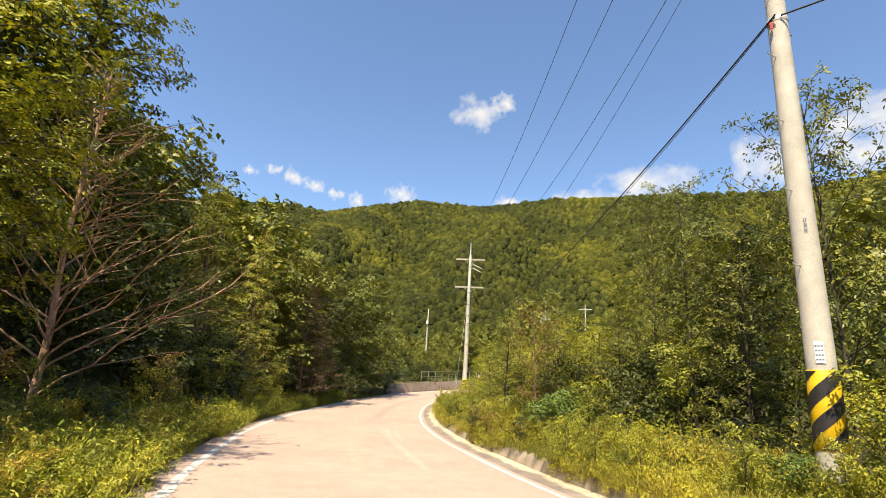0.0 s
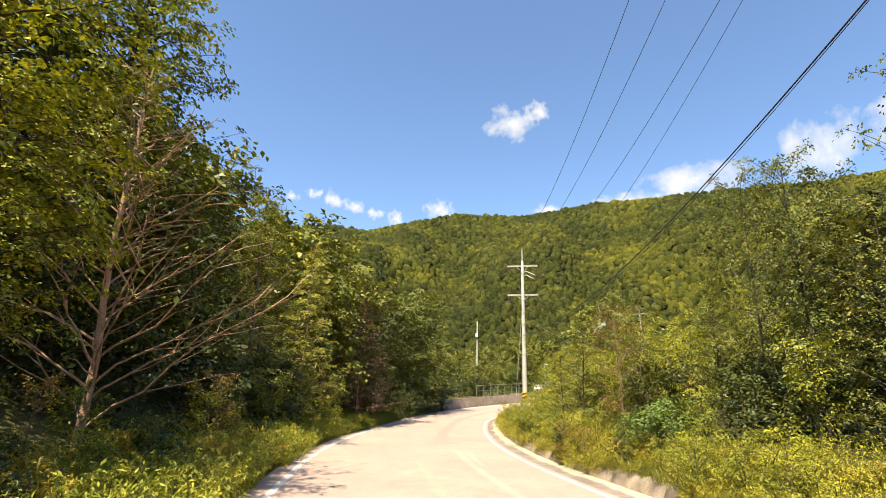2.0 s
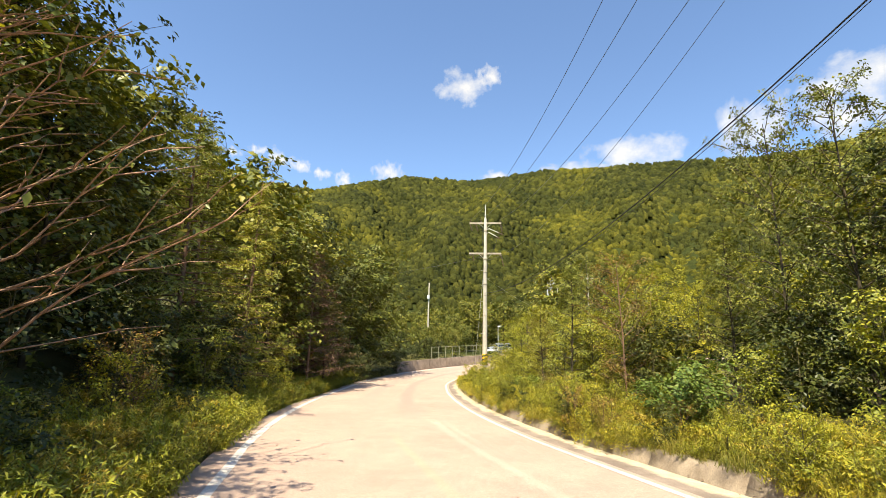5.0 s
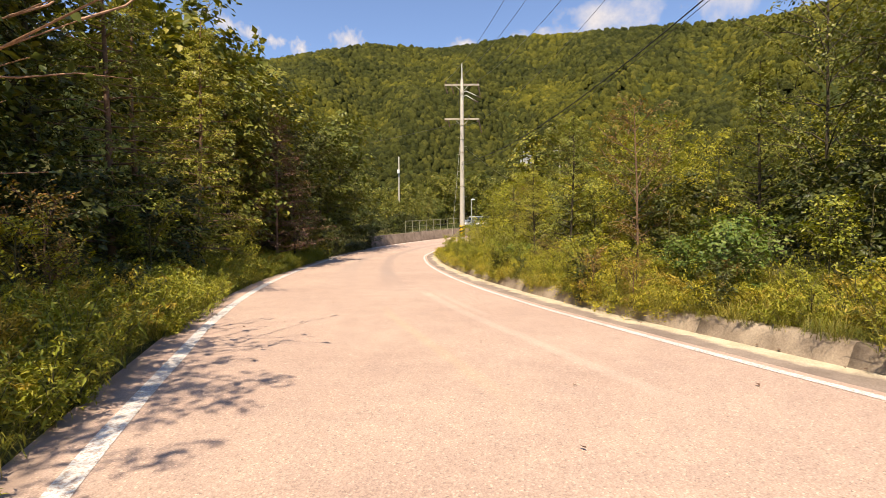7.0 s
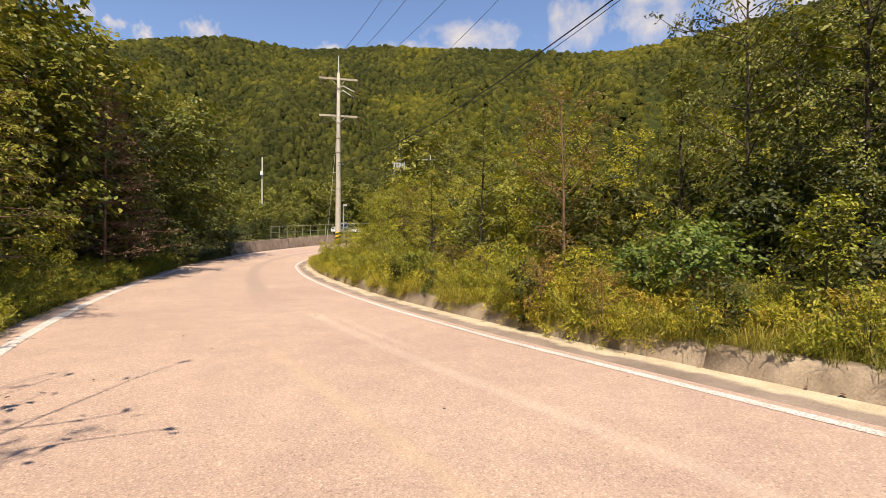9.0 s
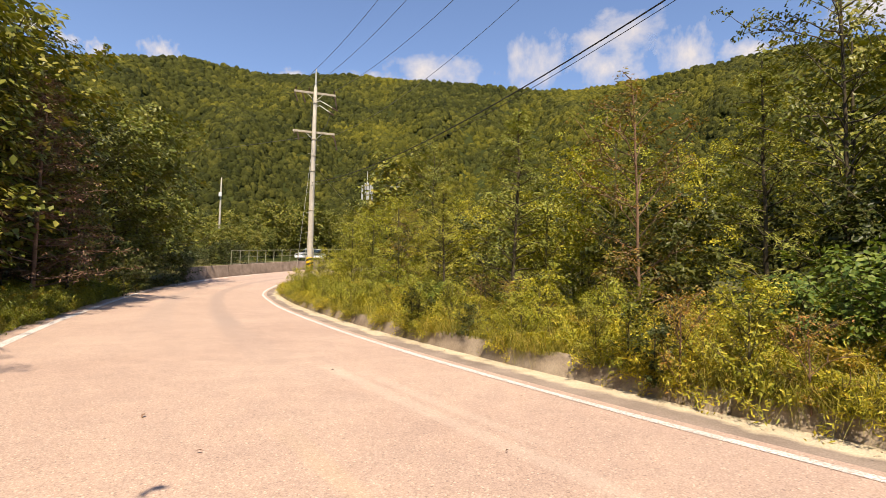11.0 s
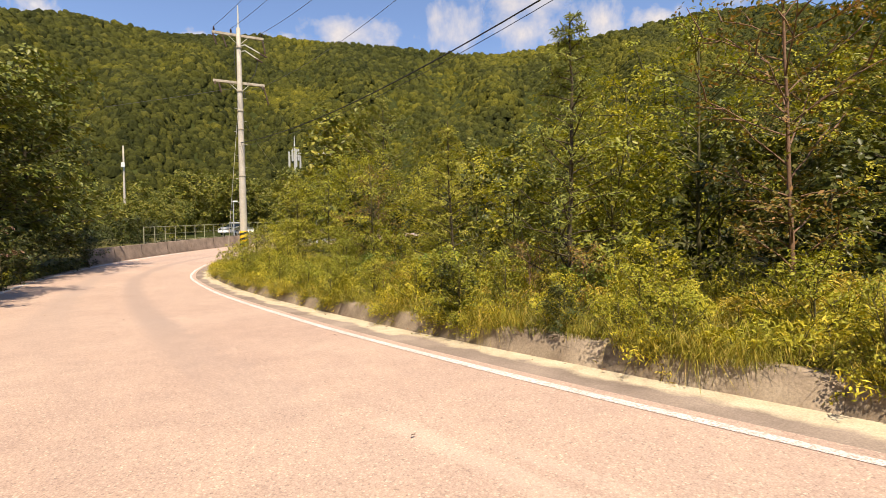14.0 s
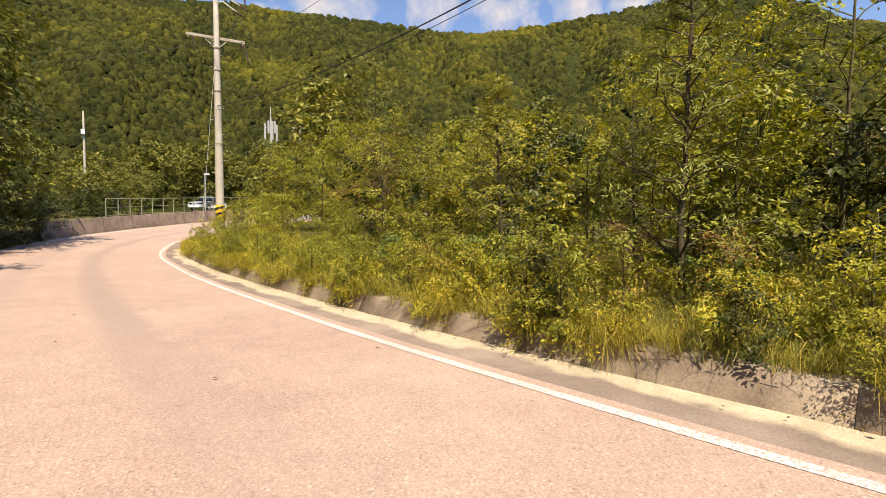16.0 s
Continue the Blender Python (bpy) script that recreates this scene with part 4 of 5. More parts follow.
# bushes that hang over the low wall: kind, distance along y, offset behind the wall's edge, scale
for kind, y, u, s in [(SHRUB_A, 21.6, 0.02, 0.52), (SHRUB_A, 22.1, 0.10, 0.46), (SHRUB_C, 21.9, 0.16, 0.36), (SHRUB_B, 20.2, 0.50, 0.42), (SHRUB_A, 16.6, 0.02, 0.50), (SHRUB_R, 15.9, -0.04, 0.50), (SHRUB_A, 15.2, 0.02, 0.52), (SHRUB_R, 14.7, 0.0, 0.42),
                      (SHRUB_C, 16.2, -0.04, 0.34), (SHRUB_A, 17.1, 0.05, 0.36), (SHRUB_B, 18.7, 0.25, 0.40), (SHRUB_B, 19.2, 0.10, 0.32), (SHRUB_A, 25.7, -0.04, 0.40), (SHRUB_C, 13.3, 0.22, 0.32), (SHRUB_A, 12.1, 0.35, 0.36), (SHRUB_B, 10.6, 0.10, 0.50),
                      (SHRUB_A, 9.6, 0.15, 0.50), (SHRUB_B, 8.7, 0.35, 0.50), (SHRUB_B, 23.3, 0.45, 0.50), (SHRUB_B, 27.8, 0.30, 0.50), (SHRUB_B, 31.5, 0.40, 0.60), (SHRUB_A, 35.5, 0.40, 0.60), (SHRUB_B, 17.7, 0.90, 0.55), (SHRUB_B, 19.4, 1.20, 0.60),
                      (SHRUB_A, 24.6, 0.35, 0.42), (SHRUB_A, 29.6, 0.15, 0.45), (SHRUB_A, 33.2, 0.15, 0.45), (SHRUB_C, 20.0, 0.16, 0.26)]:
    s_ = run_at(y)
    set_plant(kind, float(np.interp(s_, _run, AXIS[:, 0]) + np.interp(s_, _run, SIDE[:, 0]) * (EDGE_R + u)), float(np.interp(s_, _run, AXIS[:, 1]) + np.interp(s_, _run, SIDE[:, 1]) * (EDGE_R + u)), s, y * 77 % 360)

# trees at the foot of the hill, beyond the bend
for i in range(56):
    if i < 16:
        x, y, s = rng.uniform(-18, -2), rng.uniform(62, 76), rng.uniform(0.75, 1.1)
    elif i < 26:
        x, y, s = rng.uniform(-2, 7), rng.uniform(66, 88), rng.uniform(0.4, 0.55)
    elif i < 42:
        x, y, s = rng.uniform(6, 18), rng.uniform(81, 94), rng.uniform(0.65, 0.95)
    else:
        x, y, s = rng.uniform(-32, 60), rng.uniform(98, 128), rng.uniform(0.8, 1.2)
    if abs(float(lateral(np.array([x]), np.array([y]))[0])) > 6:
        set_plant(FAR_TREE, x, y, s, rng.uniform(0, 360))
for i in range(12):
    set_plant(SHRUB_C, -6.5 + 0.75 * i + rng.uniform(-0.4, 0.4), 58.5 + 0.35 * i + rng.uniform(0, 3), rng.uniform(0.8, 1.2), rng.uniform(0, 360))
for x, y, s in ((17.5, 76.0, 0.95), (19.5, 78.5, 1.0), (16.0, 73.5, 0.9), (21.5, 77.0, 1.0)):
    set_plant(FAR_TREE, x, y, s, x * 90 % 360)
for x, y, s in ((3.5, 42.5, 0.8), (4.2, 42.9, 1.0), (2.9, 42.3, 0.6), (4.9, 43.4, 1.15), (5.7, 44.2, 1.2), (6.6, 45.2, 1.25), (7.4, 46.6, 1.2), (3.0, 45.0, 0.45), (2.9, 43.4, 0.4), (3.6, 42.8, 0.5), (4.5, 42.9, 0.5), (4.9, 44.4, 0.6), (3.3, 44.6, 0.4)):
    set_plant(SHRUB_B, x, y, s, x * 200 % 360)

set_plant(SHRUB_A, 5.95, 7.95, 0.85, 20)
set_plant(SHRUB_B, 6.35, 8.1, 0.8, 120)
set_plant(SHRUB_A, 5.3, 8.0, 0.42, 220)

# weeds and grass
for k, (side, n, u0, u1) in enumerate((("l", 400, EDGE_L - 0.10, EDGE_L - 3.0), ("r", 560, EDGE_R + 0.15, EDGE_R + 3.2))):
    for j in range(3):
        xs, ys = verge_points(rng, n // 4 if side == "l" else n * 2 // 5, 4, 42, u0 + (0.3 if side == "r" else -0.25) * (j + (side == "r")), u1, 1.0)
        strew("weeds", weed_mesh(31 + j + 3 * k, (0.40, 0.58, 0.82)[j], LEAF_WEED, 6, (0.062, 0.0175), 5, 0.04, 0.5), xs, ys, rng.uniform(0.6, 1.15, len(xs)), rng, [STEM, LEAF_WEED], 0.12,
              "dense light green weeds on the road verge", "weeds")
    for j in range(3):
        xs, ys = verge_points(rng, 550 if side == "l" else 1250, 4, 48, u0 + (0.05 if side == "l" else -0.12), u1, 1.5)
        strew("grass", grass_tuft(51 + j + 4 * k, 30, (0.26, 0.36, 0.48)[j], 1.4), xs, ys, rng.uniform(0.6, 1.2, len(xs)), rng, [GRASS], 0.2, "long arching yellow-green grass on the verge", "grass")
for j in range(2):
    xs, ys = verge_points(rng, 220, 4, 42, EDGE_L - 0.25, EDGE_L - 2.4)
    strew("weeds", weed_mesh(44 + j, (0.62, 0.85)[j], LEAF_VERGE, 7, (0.085, 0.026), 5, 0.05, 0.7), xs, ys, rng.uniform(0.6, 1.15, len(xs)), rng, [STEM, LEAF_VERGE], 0.2, "tall green weeds crowding the road's edge below the bank", "weeds")
def clumped(xs, ys, cut, shift=0.0):
    """Keeps the points that fall into clumps along the verge."""
    keep = np.sin(ys * 2.3 + xs * 1.1 + shift) + 0.7 * np.sin(ys * 5.9 - xs * 2.7 + 2 * shift) > cut
    return xs[keep], ys[keep]


for j in range(3):
    xs, ys = clumped(*verge_points(rng, 380, 4.5, 40, EDGE_L + 0.02, EDGE_L - 1.5, 1.3), -0.15, j * 2.0)
    strew("weeds", feather_mesh(81 + j, (0.62, 0.78, 0.95)[j], 6, 0.35), xs, ys, rng.uniform(0.75, 1.25, len(xs)), rng, [STEM, (LEAF_WEED, LEAF_VERGE, LEAF_VERGE)[j]], 0.2, "tall feathery green weeds leaning over the road's edge", "weeds")
for j in range(2):
    xs, ys = clumped(*verge_points(rng, 380, 6.5, 40, EDGE_R + 0.12, EDGE_R + 2.4, 1.1), 0.0, j * 2.5 + 1)
    strew("weeds", feather_mesh(86 + j, (0.60, 0.80)[j], 6, 0.35), xs, ys, rng.uniform(0.65, 1.1, len(xs)), rng, [STEM, LEAF_WEED], 0.25, "feathery yellow-green weeds behind the low wall", "weeds")
for xs, ys in (verge_points(rng, 80, 5, 34, EDGE_L - 0.3, EDGE_L - 2.0), verge_points(rng, 26, 7, 26, EDGE_R + 0.5, EDGE_R + 2.6)):
    strew("goldenrod", feather_mesh(91, 1.0, 9, 0.55), xs, ys, rng.uniform(0.8, 1.35, len(xs)), rng, [STEM, PLUME], 0.15, "golden feathery plumes among the weeds", "weeds")
xs, ys = verge_points(rng, 74, 5, 44, EDGE_L - 0.5, EDGE_L - 2.6)
strew("goldenrod", plume_mesh(71), xs, ys, rng.uniform(0.7, 1.2, len(xs)), rng, [STEM, PLUME], 0.1, "golden drooping seed plumes on the verge", "weeds")


SPILL = ((6.0, 11.4), (14.2, 17.3), (18.0, 19.6), (21.2, 22.3), (23.2, 24.0), (25.3, 26.2), (26.9, 27.5), (28.2, 29.8), (30.4, 31.2), (32.0, 34.5), (35.4, 37.0), (38.0, 42.0))


def overgrown(ys):
    """Above zero where the growth spills over the low wall."""
    depth = np.max([np.minimum(ys - a, b - ys) for a, b in SPILL], axis=0)
    return np.clip(depth, -0.6, 0.6) + 0.22 * np.sin(ys * 5.1) + 0.12 * np.sin(ys * 13.7)


for j in range(2):
    xs, ys = verge_points(rng, 1900, 6, 46, EDGE_R - 0.02, EDGE_R + 0.30)
    _keep = overgrown(ys) > 0.0 + 0.2 * j
    strew("grass", grass_tuft(61 + j, 24, (0.30, 0.36)[j], (1.9, 2.5)[j]), xs[_keep], ys[_keep], rng.uniform(0.7, 1.25, _keep.sum()), rng, [GRASS], 0.3, "grass hanging over the low wall", "grass")
xs, ys = verge_points(rng, 520, 7, 46, EDGE_R + 0.0, EDGE_R + 0.3)
_keep = overgrown(ys) > 0.05
strew("weeds", weed_mesh(41, 0.36, LEAF_WEED, 9, (0.048, 0.013), 7, 0.035, 1.3), xs[_keep], ys[_keep], rng.uniform(0.7, 1.25, _keep.sum()), rng, [STEM, LEAF_WEED], 0.4, "leafy weeds hanging over the low wall", "weeds")
xs, ys = np.array([-5.6, -5.8, -5.45, -6.4, -6.7, 4.55, 4.9, 5.6, 3.4]), np.array([7.8, 7.5, 8.15, 16.8, 17.6, 11.2, 10.5, 9.4, 16.9])
strew("goldenrod", feather_mesh(72, 1.05, 16, 0.55), xs, ys, np.array([1.55, 1.4, 1.2, 1.1, 1.2, 0.9, 1.0, 1.0, 0.8]), rng, [STEM, PLUME], 0.1, "golden drooping seed plumes on the verge", "weeds")


# a few dry leaves and twigs on the road, more of them along the gutter
xa, ya = verge_points(rng, 30, 4, 34, -2.6, 2.5)
xb, yb = verge_points(rng, 90, 6, 40, HALF + 0.1, HALF + GUT + 0.02, 0.5)
xs, ys = np.r_[xa, xb], np.r_[ya, yb]
lv, lf = leaves(rng, np.stack([xs, ys, road_z(ys) + 0.022], 1), 1, 0.004, 0.055, 0.028, 0.18, 0.2, 0.05)
tagged(raw("leaf_litter", lv, lf, LEAF_BROWN), "small dry brown leaves scattered on the road and gutter", "leaves", kind="stuff")


# forest on the far hillside
def forest(n, seed):
    """Crowns standing close on the slope: a rounded core and sprays of leaves round it."""
    rng = np.random.RandomState(seed)
    rings = [(0.70, 0.64, 5), (1.06, 0.08, 6), (1.10, -1.1, 6)]
    core, tri, prev = [(0, 0, 0.95)], [], [0]
    for k, (rad, h, m) in enumerate(rings):
        ids = list(range(len(core), len(core) + m))
        core += [(rad * math.cos(2 * math.pi * (q + 0.5 * (k % 2)) / m), rad * math.sin(2 * math.pi * (q + 0.5 * (k % 2)) / m), h) for q in range(m)]
        if len(prev) == 1:
            tri += [(0, ids[q], ids[(q + 1) % m]) for q in range(m)]
        else:
            p, a, b = len(prev), 0, 0
            while a < p or b < m:
                if b * p <= a * m and b < m:
                    tri.append((prev[a % p], ids[b % m], ids[(b + 1) % m]))
                    b += 1
                else:
                    tri.append((prev[a % p], ids[b % m], prev[(a + 1) % p]))
                    a += 1
        prev = ids
    core, tri = np.array(core), np.array(tri)
    az = np.radians(rng.uniform(-25, 82, n))
    r = np.sqrt(165.0 ** 2 + ((478.0 + 30 * np.sin(az * 5)) ** 2 - 165.0 ** 2) * rng.uniform(0, 1, n) ** 1.25)
    x, y = r * np.sin(az), 15 + r * np.cos(az)
    size = rng.uniform(1.2, 2.9, n) * (0.55 + 0.42 * r / 420)
    at = np.stack([x, y, land_z(x, y) + size * rng.uniform(0.2, 0.9, n)], 1)
    V0 = core[None] * (1 + 0.17 * rng.normal(0, 1, (n, len(core))))[..., None] * size[:, None, None] + at[:, None]
    # sprays: tilted diamonds on the upper dome
    q = 4
    u, h = rng.uniform(0, 2 * np.pi, (n, q)), rng.uniform(-0.35, 0.95, (n, q))
    c = np.sqrt(1 - h * h)
    nor = np.stack([c * np.cos(u), c * np.sin(u), h], -1)
    cen = nor * (1.02 + 0.12 * rng.normal(0, 1, (n, q)))[..., None]
    nor = nor + np.array([0, 0, 0.5]) + 0.35 * rng.normal(0, 1, nor.shape)
    nor /= np.linalg.norm(nor, axis=-1)[..., None]
    side = np.cross(nor, rng.normal(0, 1, nor.shape) * [1, 1, 0.3])
    side /= np.linalg.norm(side, axis=-1)[..., None]
    other = np.cross(nor, side)
    w, l = rng.uniform(0.12, 0.22, (n, q, 1)), rng.uniform(0.22, 0.42, (n, q, 1))
    D = np.stack([cen - side * l, cen + other * w, cen + side * l, cen - other * w], 2) * size[:, None, None, None] + at[:, None, None]
    V1 = D.reshape(n, q * 4, 3)
    b4 = np.arange(q)[:, None] * 4 + len(core)
    tri = np.concatenate([tri, np.concatenate([b4 + [0, 1, 2], b4 + [0, 2, 3]])])
    V = np.concatenate([V0, V1], 1)
    return V.reshape(-1, 3), (np.arange(n)[:, None, None] * V.shape[1] + tri[None]).reshape(-1, 3)


fv, ff = forest(34000, 91)
tagged(raw("hillside_forest", fv, ff, FOREST, None, True), "dense green forest covering the far hillside", "forest", kind="stuff")


# ---- utility poles and wires ----
def round_pole(name, x, y, height, r0, r1, label, lean=(0, 0)):
    z = float(land_z(np.array([x]), np.array([y]))[0])
    ob = tagged(new(name), label, "utility pole", "utility poles")
    ob.matrix_basis = pose(x, y, z, lean[0], lean[1], 0)
    hs = np.array([-0.3, 0, 2, 5, 8, height - 0.05, height])
    rs = r0 + (r1 - r0) * np.clip(hs / height, 0, 1)
    rs[-1] *= 0.6
    v, f = tubes([(np.stack([hs * 0, hs * 0, hs], 1), rs)], 24)
    raw("shaft", v, f, POLE_CONCRETE, ob, smooth=True)
    return ob, z


pole_1, pz = round_pole("utility_pole", 5.62, 8.56, 15.1, 0.205, 0.105, "pale concrete utility pole with yellow and black warning sleeve", (0, 0.35))
v, f = tubes([(np.array([(0, 0, 0.54), (0, 0, 0.55), (0, 0, 1.65), (0, 0, 1.66)]), np.array([0.20, 0.209, 0.205, 0.198]))], 28)
sleeve = raw("warning_sleeve", v, f, YELLOW, pole_1, smooth=True)
for k in range(4):
    zc = 0.66 + 0.42 * k
    n = 29
    V, F = [], []
    for i in range(n):
        a = math.radians(-205 + 240 * i / (n - 1))
        h = zc + 0.80 * i / (n - 1) - 0.35
        V += [(0.2125 * math.cos(a), 0.2125 * math.sin(a), min(1.64, max(0.56, h - 0.115))), (0.2125 * math.cos(a), 0.2125 * math.sin(a), min(1.64, max(0.56, h + 0.115)))]
        if i:
            F.append((2 * i - 2, 2 * i, 2 * i + 1, 2 * i - 1))
    raw("black_stripe", V, F, BLACK, sleeve, smooth=True)
v, f = [], []
for i in range(7):
    a = math.radians(-146 + 34 * i / 6)
    for h in (1.75, 2.07):
        v.append((0.205 * math.cos(a), 0.205 * math.sin(a), h))
f = [(2 * i, 2 * i + 2, 2 * i + 3, 2 * i + 1) for i in range(6)]
plate = raw("notice_sticker", v, f, STICKER, pole_1, smooth=True)
for i in range(4):
    for j in range(3):
        a0 = math.radians(-143 + 10 * j)
        a1 = a0 + math.radians(7)
        h = 1.79 + 0.065 * i
        raw("text_bar", [(0.207 * math.cos(a), 0.207 * math.sin(a), hh) for a, hh in ((a0, h), (a1, h), (a1, h + 0.022), (a0, h + 0.022))], [(0, 1, 2, 3)], INK, plate)
for i in range(3):
    for a0, a1 in ((-127, -122.5), (-120, -115.5)):
        h = 3.75 + 0.085 * i
        raw("stencil_mark", [(0.193 * math.cos(radians(a)), 0.193 * math.sin(radians(a)), hh) for a, hh in ((a0, h), (a1, h), (a1, h + 0.05), (a0, h + 0.05))], [(0, 1, 2, 3)], INK, pole_1)
for k in range(14):
    a = math.radians(200 if k % 2 else 20)
    h = 2.6 + 0.62 * k
    d = np.array([math.cos(a), math.sin(a), 0])
    v, f = tubes([(np.array([d * 0.14 + [0, 0, h], d * 0.36 + [0, 0, h], d * 0.37 + [0, 0, h + 0.03]]), np.array([0.009, 0.009, 0.011]))], 6)
    raw("step_bolt", v, f, STEEL, pole_1)
v, f = tubes([(np.array([(0, 0, 7.66), (0, 0, 7.68), (0, 0, 7.74), (0, 0, 7.76)]), np.array([0.158, 0.166, 0.166, 0.157]))], 20)
raw("clamp_band", v, f, STEEL, pole_1)
bm = box_bm(-0.2, -0.1, 7.54, 0.05, 0.03, 0.14, 0.006)
part("cable_tag", bm, RED_TAG, pole_1, "small red cable tag")


def crossarm(parent, h, length, heading, ins, z_ins):
    ob = part("crossarm", box_bm(0, 0, 0, length, 0.10, 0.13, 0.008, m=pose(0, 0, h, 0, 0, heading) @ pose(0, 0.14, 0)), ARM, parent)
    for u in ins:
        c, s = math.cos(radians(heading)), math.sin(radians(heading))
        b = np.array([u * c - 0.14 * s, u * s + 0.14 * c, h + 0.05])
        hs = np.array([0, 0.06, 0.07, 0.12, 0.13, 0.19, 0.20, 0.26])
        v, f = tubes([(np.stack([hs * 0 + b[0], hs * 0 + b[1], b[2] + hs * z_ins], 1), np.array([0.02, 0.02, 0.06, 0.035, 0.06, 0.035, 0.05, 0.01]))], 10)
        raw("insulator", v, f, PORCELAIN, ob, smooth=True)
    for u in (-0.5, 0.5):
        p0 = np.array([u * c, u * s, h - 0.03]) + np.array([-0.14 * s, 0.14 * c, 0])
        v, f = tubes([(np.array([p0, (0, 0, h - 0.55)]), np.array([0.014, 0.014]))], 5)
        raw("brace", v, f, STEEL, ob)
    return ob


P2 = (3.81, 43.76)
pole_2, p2z = round_pole("utility_pole", *P2, 12.2, 0.20, 0.10, "tall grey concrete utility pole with two crossarms")
HEAD2 = -8.0
crossarm(pole_2, 12.33 - p2z, 2.5, HEAD2, (-1.15, -0.35, 1.15), 1.0)
crossarm(pole_2, 9.88 - p2z, 2.5, HEAD2, (-1.15, 1.15), -1.0)
v, f = tubes([(np.array([(0, 0, 12.0), (0, 0, 13.82 - p2z)]), np.array([0.06, 0.032]))], 10)
raw("top_spike", v, f, STEEL, pole_2)
v, f = tubes([(np.array([(0, 0, 0.9), (0, 0, 0.91), (0, 0, 1.7), (0, 0, 1.71)]), np.array([0.196, 0.206, 0.202, 0.19]))], 20)
sl2 = raw("warning_sleeve", v, f, YELLOW, pole_2, smooth=True)
for k in range(3):
    V, F = [], []
    for i in range(15):
        a = math.radians(-190 + 200 * i / 14)
        h = 0.98 + 0.26 * k + 0.2 * i / 14
        V += [(0.209 * math.cos(a), 0.209 * math.sin(a), min(1.69, h - 0.06)), (0.209 * math.cos(a), 0.209 * math.sin(a), min(1.69, h + 0.06))]
        if i:
            F.append((2 * i - 2, 2 * i, 2 * i + 1, 2 * i - 1))
    raw("black_stripe", V, F, BLACK, sl2, smooth=True)
for k in range(12):
    a = math.radians(190 if k % 2 else 10)
    d = np.array([math.cos(a), math.sin(a), 0])
    h = 2.6 + 0.6 * k
    v, f = tubes([(np.array([d * 0.13 + [0, 0, h], d * 0.34 + [0, 0, h]]), np.array([0.009, 0.009]))], 5)
    raw("step_bolt", v, f, STEEL, pole_2)

def dropper(parent, p0, p1, r=0.05):
    """A cut-out or strain insulator hanging from an arm."""
    p0, p1 = np.array(p0, float), np.array(p1, float)
    t = np.linspace(0, 1, 9)[:, None]
    v, f = tubes([(p0 + (p1 - p0) * t, np.array([0.012, r, r * 0.5, r, r * 0.5, r, r * 0.5, r, 0.012]))], 8)
    raw("hanging_insulator", v, f, PORCELAIN, parent, smooth=True)


for u, h, tip in ((-1.18, 12.28, (-1.0, -0.6)), (-0.75, 12.28, (-0.55, -0.65)), (1.2, 12.28, (1.32, -0.75)), (1.2, 9.82, (1.42, -0.95)), (-0.95, 9.82, (-0.85, -0.55))):
    s8 = math.sin(radians(HEAD2))
    dropper(pole_2, (u, u * s8 + 0.14, h - p2z), (tip[0], tip[0] * s8 + 0.1, h - p2z + tip[1]))
for h, reach in ((11.65, 1.3), (11.35, 1.05)):
    v, f = tubes([(np.array([(0.1, 0, h - p2z + 0.12), (0.3, -0.05, h - p2z + 0.2), (reach, -0.15, h - p2z - 0.25)]), np.array([0.028, 0.028, 0.028]))], 6)
    raw("side_bracket", v, f, STEEL, pole_2)
    dropper(pole_2, (reach - 0.3, -0.12, h - p2z - 0.12), (reach + 0.1, -0.16, h - p2z - 0.30), 0.06)
for h in (7.4, 8.35, 9.35, 11.6, 5.0):
    v, f = tubes([(np.array([(0, 0, h - p2z), (0, 0, h - p2z + 0.01), (0, 0, h - p2z + 0.09), (0, 0, h - p2z + 0.1)]), np.array([0.15, 0.175, 0.17, 0.14]) - 0.004 * (h - 5))], 16)
    raw("clamp_band", v, f, ARM, pole_2)
for j, pts in enumerate((((0.95, -0.1, 11.2), (0.75, -0.05, 10.4), (0.3, 0.1, 9.75), (0.16, 0.05, 8.6)), ((-0.16, 0.02, 12.0), (-0.24, 0.0, 11.0), (-0.15, 0.0, 10.0)))):
    v, f = tubes([(np.array([(p[0], p[1], p[2] - p2z) for p in pts]), np.full(len(pts), 0.016))], 5)
    raw("jumper_cable", v, f, CABLE, pole_2)
crossarm(pole_1, 14.35, 3.3, -3, (-1.5, -0.4, 1.3), 1.0)
pole_3, p3z = round_pole("utility_pole", 1.46, 94.7, 11.5, 0.17, 0.09, "slim distant concrete utility pole with a small box")
part("meter_box", box_bm(-0.1, -0.28, 12.7 - p3z, 0.42, 0.3, 0.62, 0.03), ANT_WHITE, pole_3, "pale grey box")


def wire(name, a, b, sag, r, material, label, n=40, category="cable", group="overhead wires"):
    a, b = np.asarray(a, float), np.asarray(b, float)
    t = np.linspace(0, 1, n)[:, None]
    pts = a + (b - a) * t - np.array([0, 0, 1.0]) * sag * 4 * t * (1 - t)
    v, f = tubes([(pts, np.full(n, r))], 5)
    return tagged(raw(name, v, f, material, None, True), label, category, group)


